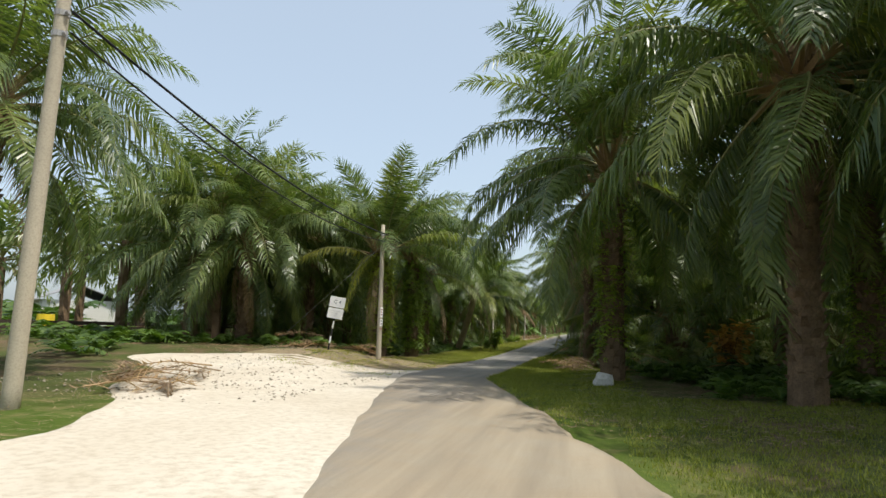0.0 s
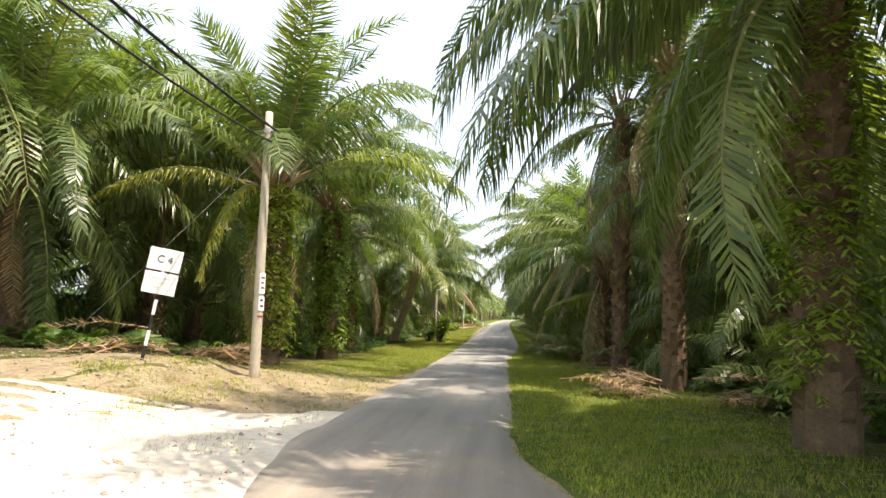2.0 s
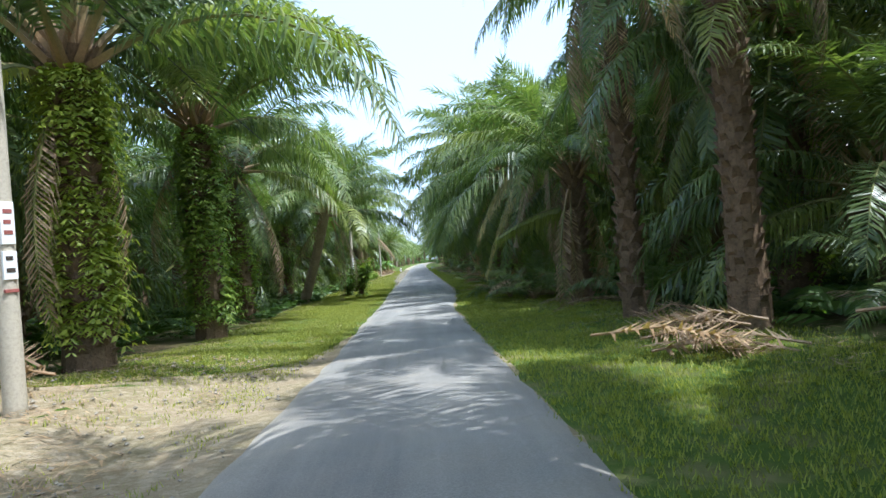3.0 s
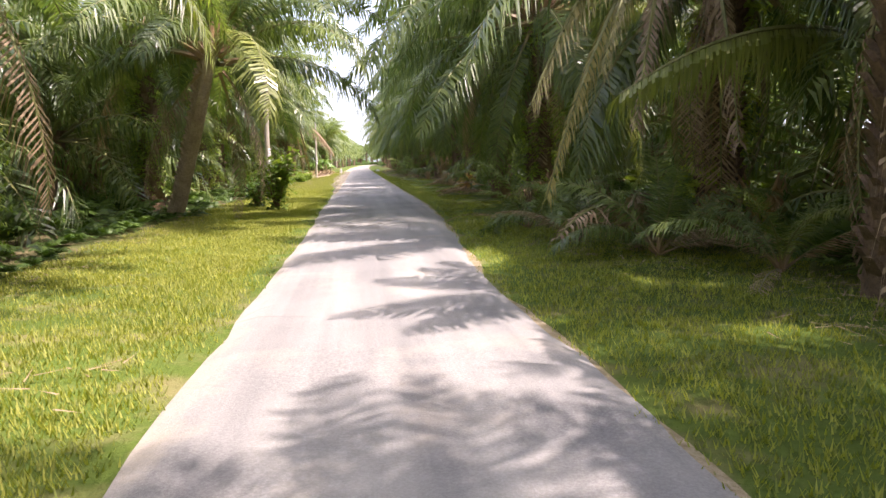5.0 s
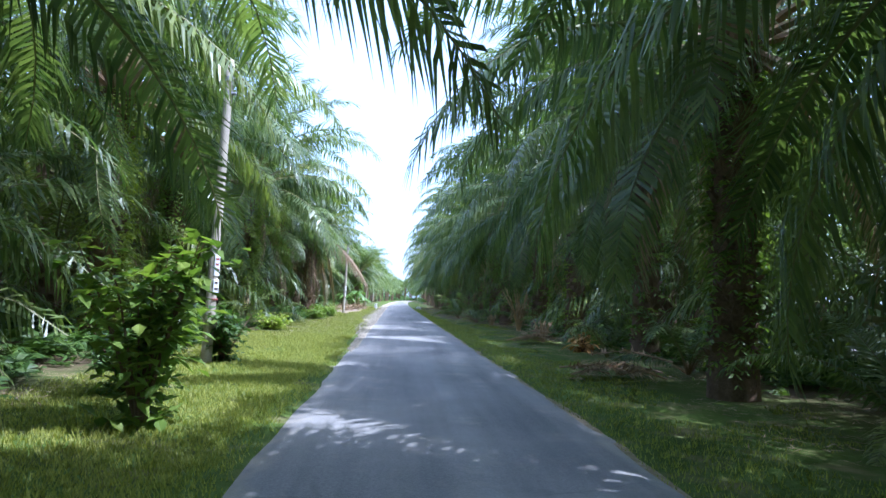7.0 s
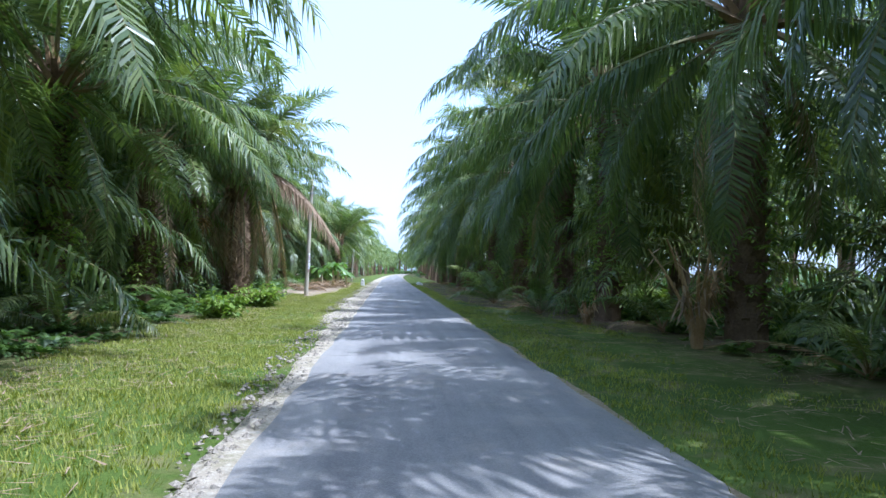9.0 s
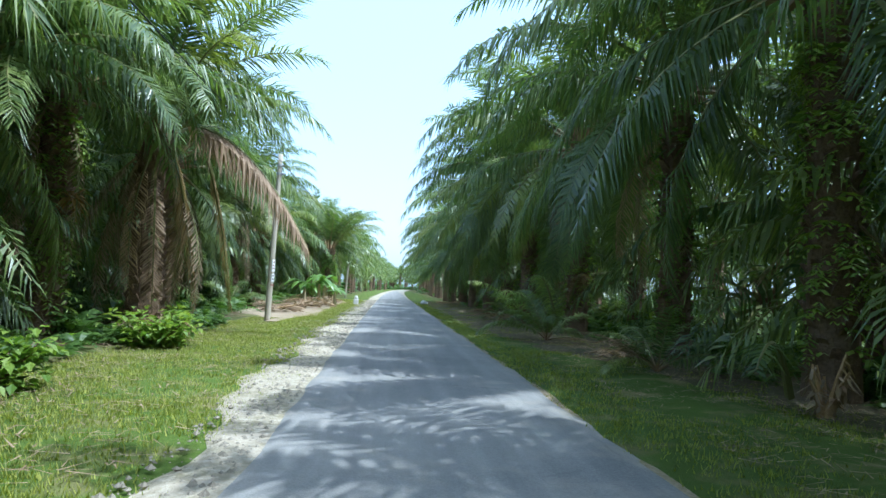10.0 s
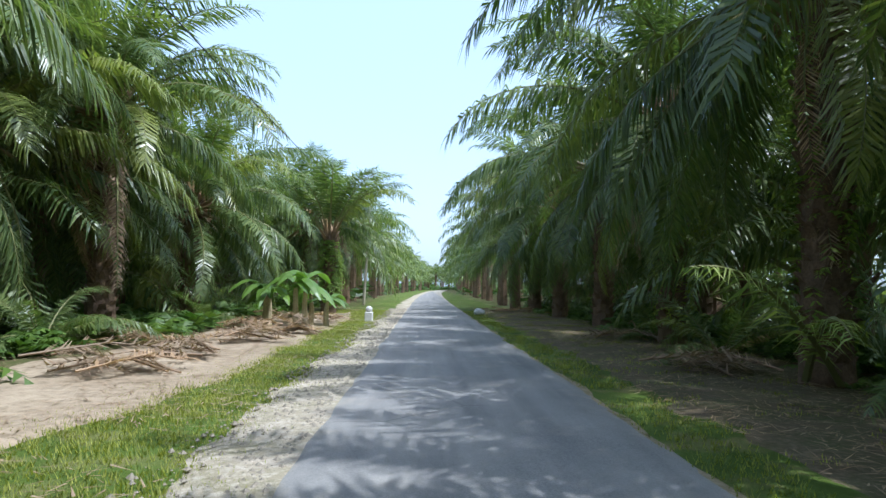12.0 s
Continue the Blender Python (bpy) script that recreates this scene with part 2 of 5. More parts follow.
def box(bm, x0, x1, y0, y1, z0, z1, bevel=0.0):
    r = bmesh.ops.create_cube(bm, size=1.0)
    for v in r["verts"]:
        v.co = Vector((x0 + (v.co.x + 0.5) * (x1 - x0), y0 + (v.co.y + 0.5) * (y1 - y0), z0 + (v.co.z + 0.5) * (z1 - z0)))
    if bevel:
        es = list({e for v in r["verts"] for e in v.link_edges})
        bmesh.ops.bevel(bm, geom=es, offset=bevel, segments=1, affect="EDGES")


def smooth(a, b, v):
    u = min(max((v - a) / (b - a), 0.0), 1.0)
    return u * u * (3 - 2 * u)


# ---- the lie of the land ----
ROAD_L, ROAD_R = -5.1, -1.65


def level(x, y):
    """Height of the ground: the junction lies some 0.4 m above the road beyond it, with a bank round the first pole."""
    z = 0.46 * (1 - smooth(0, 40, y))
    z += 0.21 * smooth(-5.6, -7.0, x) * smooth(12, 19, y) * (1 - smooth(23, 33, y))
    z += 0.30 * smooth(-7.3, -8.3, x) * smooth(16, 20, y) * (1 - smooth(22.5, 25.5, y))
    z += 0.07 * smooth(-1.6, 0.2, x) * smooth(15, 21, y) * (1 - smooth(26, 36, y))
    d = max(ROAD_L - x, x - ROAD_R, 0.0)
    if d > 0:
        z += 0.05 * noise.noise(Vector((x * 0.8, y * 0.8, 0))) * min(d, 1.0) + 0.12 * smooth(3, 8, d) * (0.5 + noise.noise(Vector((x * 0.2, y * 0.2, 3))))
    return z


def bend(y):
    """How far the road has swung to the right, far down the row."""
    return 0.00018 * max(y - 120.0, 0.0) ** 2


def road_edges(y):
    """Left and right edge of the asphalt at y; towards the junction it swings over to where the car comes from."""
    far = smooth(34, 47, y)
    swing = 4.2 * (max(18.0 - y, 0.0) / 18) ** 1.05 + bend(y)
    half = 0.22 * (1 - smooth(9, 19, y))
    wl = 0.07 * noise.noise(Vector((0.3, y * 0.7, 1))) + 0.05 * noise.noise(Vector((0.3, y * 2.5, 7)))
    wr = 0.07 * noise.noise(Vector((5.3, y * 0.6, 4))) + 0.05 * noise.noise(Vector((9.3, y * 2.2, 7)))
    return -4.86 - half + swing + wl, -2.5 + 0.64 * far + half + swing + wr


def axis_steps(lo, hi, fine, far):
    out, v, step = [lo], lo, fine
    while v < hi:
        v += fine
        out.append(v)
    w, step = hi, fine
    while w < far:
        step *= 1.5
        w += step
        out.append(w)
    w, step = lo, fine
    while w > -far:
        step *= 1.5
        w -= step
        out.insert(0, w)
    return out


xs, ys = axis_steps(-16, 9, 0.33, 2500), axis_steps(-12, 120, 0.6, 2500)
verts = [(x, y, level(x, y) if abs(x) < 60 and -40 < y < 300 else level(0, y) * 0 + (0.46 if y < 0 else 0.0)) for y in ys for x in xs]
nx = len(xs)
faces = [(j * nx + i, j * nx + i + 1, (j + 1) * nx + i + 1, (j + 1) * nx + i) for j in range(len(ys) - 1) for i in range(nx - 1)]
ground = tagged(put("ground", mesh_of("ground", verts, faces, [GROUND])), "grassy verge and bare litter-strewn plantation soil", "ground", kind="structure")


def strip(name, edges, y0, y1, dy, cols, lift, material):
    """A sheet draped over the ground between two edges, with a short skirt."""
    verts, faces = [], []
    n = int((y1 - y0) / dy)
    for j in range(n + 1):
        y = y0 + (y1 - y0) * j / n
        a, b = edges(y)
        for i in range(cols + 1):
            x = a + (b - a) * i / cols
            rim = 0.0 if 0 < i < cols else 1.0
            verts.append((x, y, level(x, y) + lift - rim * (lift + 0.004)))
    w = cols + 1
    for j in range(n):
        for i in range(cols):
            faces.append((j * w + i, j * w + i + 1, (j + 1) * w + i + 1, (j + 1) * w + i))
    me = mesh_of(name, verts, faces, [material])
    for p in me.polygons:
        p.use_smooth = True
    return put(name, me)


road = tagged(strip("road", road_edges, -30, 285, 0.5, 12, 0.05, ASPHALT), "worn grey single-lane asphalt road with crumbling edges", "road", kind="structure")


def sand_edges(y):
    left = -5.3 - 4.2 * smooth(5, 14, y) - 5.5 * smooth(13, 20, y) + 0.4 * noise.noise(Vector((y * 0.5, 2, 0)))
    right = road_edges(y)[0] + 0.25
    w = smooth(16.5, 20.0, y)
    return left * (1 - w) + (right - 0.6) * w, right


sand = tagged(strip("sand_lot", sand_edges, -30, 20.2, 0.4, 24, 0.025, SAND), "pale compacted sand at the road junction", "sand", kind="structure")


def shoulder_edges(y):
    w = 0.12 * smooth(60, 68, y) + 0.55 * smooth(68, 78, y) + 0.35 * noise.noise(Vector((3, y * 0.3, 8))) * smooth(60, 72, y) + (0.2 * noise.noise(Vector((7, y * 1.1, 8))) + 0.14 * noise.noise(Vector((7, y * 3.7, 2)))) * smooth(58, 64, y)
    return road_edges(y)[0] - max(w, 0.1), road_edges(y)[0] + 0.4


GRAVEL = two_scale("pale_gravel", (0.42, 0.36, 0.27), (0.26, 0.23, 0.14), (0.55, 0.49, 0.39), 2.2, 16, 0.95, 0.1, 0.8, 0.04)
tagged(strip("shoulder", shoulder_edges, 57, 260, 0.4, 5, 0.03, GRAVEL), "pale gravel shoulder along the asphalt edge", "shoulder", kind="structure")


def bare_edges(y):
    w = smooth(88, 93, y) * (1 - smooth(108, 114, y))
    return -7.2 - 2.3 * w + 0.5 * noise.noise(Vector((1, y * 0.6, 2))), -7.0 + 0.6 * w + 0.3 * noise.noise(Vector((1, y * 0.8, 5)))


SOIL = two_scale("bare_soil", (0.3, 0.235, 0.155), (0.4, 0.325, 0.225), (0.19, 0.145, 0.09), 0.7, 7, 0.95, 0.1, 0.8, 0.04)
def dirt_edges(y):
    w = smooth(15, 19, y) * (1 - smooth(22, 29, y))
    return road_edges(y)[0] - 0.15 + 0.5 * smooth(28, 33, y) - 4.3 * w * (1 - smooth(22, 28, y)) - 0.6 * w + 0.6 * w * noise.noise(Vector((4, y * 0.9, 3))), road_edges(y)[0] + 0.4


STRAW = two_scale("dry_dirt", (0.31, 0.24, 0.15), (0.22, 0.185, 0.095), (0.44, 0.365, 0.255), 1.1, 11, 0.95, 0.1, 0.9, 0.05)
tagged(strip("dirt_verge", dirt_edges, 15.5, 37, 0.4, 14, 0.012, STRAW), "dry straw-strewn dirt between road and palms", "dirt", kind="structure")
def right_dirt(y):
    a = road_edges(y)[1]
    return a - 0.4, a + 0.02 + 0.12 * noise.noise(Vector((6, y * 0.5, 3))) + 0.08 * noise.noise(Vector((6, y * 1.9, 1)))


tagged(strip("dirt_verge", right_dirt, 12, 250, 0.4, 4, 0.014, STRAW), "narrow dry dirt edge between asphalt and grass", "dirt", kind="structure")
def leaf_soil(y):
    """The trodden soil between the right-hand verge and the palm trunks."""
    a = road_edges(y)[1] + 0.75 + 0.55 * noise.noise(Vector((9, y * 0.4, 3))) + 0.4 * noise.noise(Vector((9, y * 1.3, 1))) + 2.2 * (1 - smooth(72, 88, y))
    return a, max(a + 0.2, 2.6)


LEAF_SOIL = two_scale("leaf_strewn_soil", (0.13, 0.1, 0.06), (0.1, 0.105, 0.045), (0.23, 0.175, 0.11), 1.6, 12, 0.95, 0.1, 0.8, 0.04)
tagged(strip("bare_soil", leaf_soil, 72, 122, 0.3, 14, 0.012, LEAF_SOIL), "brown leaf-strewn soil under the palms", "soil", kind="structure")
tagged(strip("bare_soil", bare_edges, 87, 115, 0.5, 10, 0.035, SOIL), "bare pale brown soil in front of the palms", "soil", kind="structure")


# ---- oil palms ----
def frond_data(length, e0, bend, seed, pairs, leaf, droop=0.5, width=0.05, sides=3, segs=10, base_w=0.055, kite=False):
    """A pinnate frond that grows from the origin towards +x: a tapered stalk and two ranks of leaflets."""
    rnd = random.Random(seed)
    pts, p = [], Vector((0, 0, 0))
    ang, steps = [], 24
    for i in range(steps + 1):
        s = i / steps
        a = e0 - bend * s ** 1.35
        ang.append(a)
        pts.append(p.copy())
        p = p + Vector((math.cos(a), 0, math.sin(a))) * (length / steps)
    side_lean = rnd.uniform(-0.35, 0.35)
    for i, q in enumerate(pts):
        q.y += side_lean * length * 0.3 * (i / steps) ** 2

    def at(s):
        f = min(max(s, 0.0), 0.9999) * steps
        i = int(f)
        return pts[i].lerp(pts[i + 1], f - i), ang[i] + (ang[i + 1] - ang[i]) * (f - i)

    verts, faces, idx = [], [], []
    tp = [at(i / segs)[0] for i in range(segs + 1)]
    tr = [base_w * (1 - (i / segs) ** 0.45) ** 1.2 + 0.007 for i in range(segs + 1)]
    v, f = tube(tp, tr, sides, False)
    verts += v
    faces += f
    idx += [1] * len(f)
    for k in range(pairs):
        for sgn in (-1, 1):
            s = 0.15 + 0.85 * (k + rnd.uniform(0, 0.8)) / pairs
            u = (s - 0.15) / 0.85
            q, a = at(s)
            t = Vector((math.cos(a), 0, math.sin(a)))
            n = Vector((-math.sin(a), 0, math.cos(a)))
            ln = leaf * (0.45 + 0.55 * smooth(0.0, 0.25, u)) * (1 - 0.5 * smooth(0.6, 1.0, u)) * rnd.uniform(0.85, 1.1)
            fw = radians(10 + 16 * u + 30 * smooth(0.88, 1.0, u) + 18 * (1 - min(droop * 1.7, 1)) + rnd.uniform(-6, 6))
            up = radians((rnd.choice((-14, 10, 32)) + rnd.uniform(-8, 8)) * (1 - 0.4 * droop))
            d = Vector((0, sgn, 0)) * math.cos(fw) * math.cos(up) + t * math.sin(fw) + n * math.sin(up) * 0.8
            d.normalize()
            hang = min(droop * (1 - 0.3 * u) * rnd.uniform(0.6, 1.25), 0.95)
            d1 = (d * (1 - 0.35 * hang) + Vector((0, 0, -0.5 * hang))).normalized()
            m = q + d1 * ln * 0.4
            d2 = (d * (1 - hang) + t * 0.15 + Vector((0, 0, -1.5 * hang))).normalized()
            e = m + d2 * ln * 0.62
            w = t * (width * 0.5 * rnd.uniform(0.8, 1.2))
            b = len(verts)
            if kite:
                verts += [q, m + w, e, m - w]
                faces.append((b, b + 1, b + 2, b + 3))
                idx.append(0)
                continue
            verts += [q - w * 0.6, q + w * 0.6, m + w, m - w, e]
            faces += [(b, b + 1, b + 2, b + 3), (b + 3, b + 2, b + 4)]
            idx += [0, 0]
    return verts, faces, idx


def frond_mesh(name, leaf_material, *shape):
    v, f, i = frond_data(*shape)
    return mesh_of(name, v, f, [leaf_material, RACHIS], i)


AGES = [  # starting angle, bend, length, droop
    (80, 40, 3.8, 0.1), (74, 66, 4.4, 0.2), (66, 86, 4.6, 0.34), (55, 98, 4.8, 0.48),
    (42, 100, 4.95, 0.6), (26, 94, 4.9, 0.7), (8, 80, 4.7, 0.78), (-14, 58, 4.3, 0.86)]
FRONDS, LOW_FRONDS, FAR_FRONDS = [], [], []
for age, (e, bd, ln, dr) in enumerate(AGES):
    FRONDS.append([frond_mesh("frond", LEAF, ln * sc, radians(e), radians(bd), 10 * age + k, 92, 0.7 + 0.035 * age, dr, 0.05, 4, 10, 0.075) for k, sc in enumerate((1.0, 0.93, 1.06))])
    LOW_FRONDS.append([frond_data(ln * sc, radians(e), radians(bd), 200 + 10 * age + k, 46, 0.72 + 0.04 * age, dr, 0.075, 3, 4, 0.06, True) for k, sc in enumerate((1.0, 1.05))])
    FAR_FRONDS.append([frond_data(ln, radians(e), radians(bd), 400 + age, 14, 0.95, dr, 0.28, 3, 2, 0.055, True)])
DEAD_FRONDS = [frond_mesh("dead_frond", DRY_LEAF, 3.9 + 0.4 * k, radians(-28 - 12 * k), radians(55), 500 + k, 46, 0.8, 1.5, 0.04) for k in range(3)]


def trunk_data(height, radius, seed, lean=(0.0, 0.0), stubs=150, sides=12, stub_len=0.22):
    """A stout palm trunk wrapped in spirals of cut frond bases."""
    rnd = random.Random(seed)
    pts, rad = [], []
    bow = lean[2] if len(lean) > 2 else 1.2
    for i in range(9):
        s = i / 8
        pts.append((lean[0] * s ** bow, lean[1] * s ** bow, height * s - 0.15))
        rad.append(radius * (1.25 - 0.35 * s ** 0.5 + 0.06 * rnd.uniform(-1, 1)))
    verts, faces = tube(pts, rad, sides, True)
    for k in range(stubs):
        s = 0.05 + 0.95 * k / stubs
        a = k * 2.39996 + rnd.uniform(-0.15, 0.15)
        c = Vector((lean[0] * s ** bow, lean[1] * s ** bow, height * s - 0.1))
        r = radius * (1.2 - 0.35 * s ** 0.5)
        o = Vector((math.cos(a), math.sin(a), 0))
        sd = Vector((-math.sin(a), math.cos(a), 0))
        ln, w = stub_len * rnd.uniform(0.5, 1.3) * (0.7 + 0.6 * s), min(0.10, 0.5 * stub_len) * rnd.uniform(0.7, 1.2)
        b = len(verts)
        base, tip = c + o * r * 0.9, c + o * (r + ln * 0.55) + Vector((0, 0, ln))
        verts += [base - sd * w, base + sd * w, base + Vector((0, 0, 0.13)) + sd * w * 0.8, base + Vector((0, 0, 0.13)) - sd * w * 0.8,
                  tip - sd * w * 0.55, tip + sd * w * 0.55, tip + sd * w * 0.4 - o * 0.06, tip - sd * w * 0.4 - o * 0.06]
        faces += [(b, b + 1, b + 5, b + 4), (b + 1, b + 2, b + 6, b + 5), (b + 3, b, b + 4, b + 7), (b + 2, b + 3, b + 7, b + 6), (b + 4, b + 5, b + 6, b + 7)]
    return verts, faces


TRUNKS = {}


def trunk_mesh(height, radius, seed, lean, near, stub=0.22):
    key = (round(height * 2) / 2, round(radius, 2), seed % 3, lean, near)
    if key not in TRUNKS:
        v, f = trunk_data(key[0], radius, seed % 3, lean, (150 if near else 24) if stub > 0.15 else 240, 12 if near else 7, stub)
        TRUNKS[key] = mesh_of("trunk", v, f, [BARK])
    return TRUNKS[key], key[0]


LABEL = "oil palm with a stubbly trunk and arching green fronds"
FERNY = "oil palm whose trunk is overgrown with ferns and creepers"


def fern_data(height, radius, seed, count, spread=0.8, low=0.5, lean=(0.0, 0.0)):
    """A patchy coat of ferns and creepers round a trunk: arching pinnate blades that hang at the tip."""
    rnd = random.Random(seed)
    verts, faces = [], []
    for k in range(count):
        a, h = rnd.uniform(0, 2 * math.pi), low + (height - low) * rnd.random() ** 0.9
        if noise.noise(Vector((math.cos(a) * 1.4, math.sin(a) * 1.4, h * 1.1 + seed * 3.7))) < rnd.uniform(-0.35, 0.05):
            continue
        o, sd = Vector((math.cos(a), math.sin(a), 0)), Vector((-math.sin(a), math.cos(a), 0))
        p = o * radius + Vector((lean[0] * h / height, lean[1] * h / height, h))
        d = (o * rnd.uniform(0.3, 1) + sd * rnd.uniform(-0.8, 0.8) + Vector((0, 0, rnd.uniform(0.0, 0.9)))).normalized()
        ln = spread * (0.25 + 0.75 * rnd.random() ** 1.6)
        n = 5
        for j in range(n):
            u = (j + 0.6) / n
            q = p + d * ln * u * 0.8 + Vector((0, 0, -0.85 * ln * u * u))
            t = (d + Vector((0, 0, -2.0 * u))).normalized()
            x = t.cross(Vector((0, 0, 1)))
            x = x.normalized() if x.length > 0.05 else sd
            for sgn in (-1, 1):
                L = 0.2 * ln * (1.2 - u) * rnd.uniform(0.7, 1.4) + 0.04
                b = len(verts)
                e = q + (x * sgn + t * rnd.uniform(0.2, 0.8) + o * rnd.uniform(-0.3, 0.5)).normalized() * L + Vector((0, 0, -0.35 * L))
                m = q.lerp(e, 0.45)
                verts += [q, m + t * 0.27 * L, e, m - t * 0.27 * L]
                faces.append((b, b + 1, b + 2, b + 3))
    return verts, faces


def oil_palm(x, y, height=4.6, seed=0, near=True, lean=(0.0, 0.0), ferns=0, dead=3, radius=0.28, scale=0.95, fronds=40, low_from=0, skirt=4, old=7, stub=0.22, bark=None):
    """One oil palm. near: every frond is a part of its own; otherwise one joined crown."""
    rnd = random.Random(seed * 7 + 3)
    z = level(x, y)
    palm = new("oil_palm")
    palm.location = (x, y, z)
    tagged(palm, FERNY if ferns else LABEL, "palm tree", "oil palms along the road")
    tm, h = trunk_mesh(height, radius, seed, lean, near, stub)
    if bark:
        tm.materials[0] = bark
    put("trunk", tm, palm)
    top = Vector((lean[0], lean[1], h - 0.15))
    V, F, I = [], [], []
    for k in range(fronds):
        a = k * 2.39996 + rnd.uniform(-0.25, 0.25) + seed
        age = (k / fronds) ** 0.95 * (len(AGES) - 1) + rnd.uniform(-0.6, 0.6)
        age = int(min(max(round(age * old / 7), low_from if k > 1 else 0), old))
        at = top + Vector((math.cos(a), math.sin(a), 0)) * (0.16 + 0.02 * age) + Vector((0, 0, 0.25 - 0.09 * age))
        m = Matrix.Translation(at) @ Euler((rnd.uniform(-0.3, 0.3), rnd.uniform(-0.1, 0.16), a)).to_matrix().to_4x4() @ Matrix.Scale(scale * rnd.uniform(0.92, 1.06), 4)
        if near:
            put("frond", rnd.choice(FRONDS[age]), palm, m)
        else:
            v, f, i = rnd.choice(LOW_FRONDS[age])
            b = len(V)
            V += [m @ q for q in v]
            F += [tuple(c + b for c in face) for face in f]
            I += i
    for k in range(skirt if near else 0):
        a = k * 2.4 + rnd.uniform(-0.5, 0.5) + seed * 1.7
        m = Matrix.Translation(top + Vector((math.cos(a), math.sin(a), 0)) * 0.3 + Vector((0, 0, -0.45))) @ Euler((rnd.uniform(-0.2, 0.2), rnd.uniform(0.15, 0.6), a)).to_matrix().to_4x4() @ Matrix.Scale(scale * rnd.uniform(0.8, 1.0), 4)
        put("frond", rnd.choice(FRONDS[-1]), palm, m)
    if not near:
        put("crown", mesh_of("crown", V, F, [LEAF, RACHIS], I), palm)
    for k in range(dead):
        a = rnd.uniform(0, 2 * math.pi)
        m = Matrix.Translation(top + Vector((math.cos(a), math.sin(a), 0)) * 0.25 + Vector((0, 0, -0.5))) @ Euler((0, rnd.uniform(0.2, 0.6), a)).to_matrix().to_4x4() @ Matrix.Scale(rnd.uniform(0.7, 1), 4)
        tagged(put("dead_frond", rnd.choice(DEAD_FRONDS), palm, m), "dry brown hanging frond")
    if ferns:
        v, f = fern_data(h - 0.3, radius * 1.0, seed, int(ferns * 2.6), lean=lean)
        tagged(put("fern", mesh_of("fern", v, f, [TRUNK_FERN]), palm), "bright green ferns and creepers", kind="stuff")
    return palm


CROWNS, JOINED, JOINED_TRUNK = {}, ([], [], []), ([], [])


def joined_palm(x, y, height, seed):
    """A palm of the hindmost rows, too far off to be told apart: it goes into one joined mesh."""
    rnd = random.Random(seed)
    V, F, I = JOINED
    base, turn = Matrix.Translation((x, y, level(x, y))), rnd.uniform(0, 6.28)
    for k in range(22):
        a = k * 2.39996 + turn + rnd.uniform(-0.25, 0.25)
        age = min(int(k / 22 * 8), 7)
        m = base @ Matrix.Translation((0, 0, height + 0.1 - 0.09 * age)) @ Euler((rnd.uniform(-0.25, 0.25), 0, a)).to_matrix().to_4x4() @ Matrix.Scale(rnd.uniform(0.85, 1.02), 4)
        v, f, i = FAR_FRONDS[age][0]
        b = len(V)
        V.extend(m @ q for q in v)
        F.extend(tuple(c + b for c in face) for face in f)
        I.extend(i)
    v, f = trunk_data(height, 0.27, seed % 3, (0.0, 0.0), 10, 7)
    b = len(JOINED_TRUNK[0])
    JOINED_TRUNK[0].extend(base @ Vector(q) for q in v)
    JOINED_TRUNK[1].extend(tuple(c + b for c in face) for face in f)


def far_palm(x, y, height, seed):
    """A palm of the back rows: it shares one of a few crowns; the hindmost are joined."""
    if x < -19 or x > 12 or y > 150 or y < -3:
        return joined_palm(x, y, height, seed)
    key = (round(height * 2) / 2, seed % 4)
    if key not in CROWNS:
        CROWNS[key] = oil_palm(x, y, key[0], seed % 4 + 40, near=False, dead=0, fronds=28, scale=1.05)
        return CROWNS[key]
    return copy_thing(CROWNS[key], pose(x, y, level(x, y), 0, 0, (seed * 77) % 360))


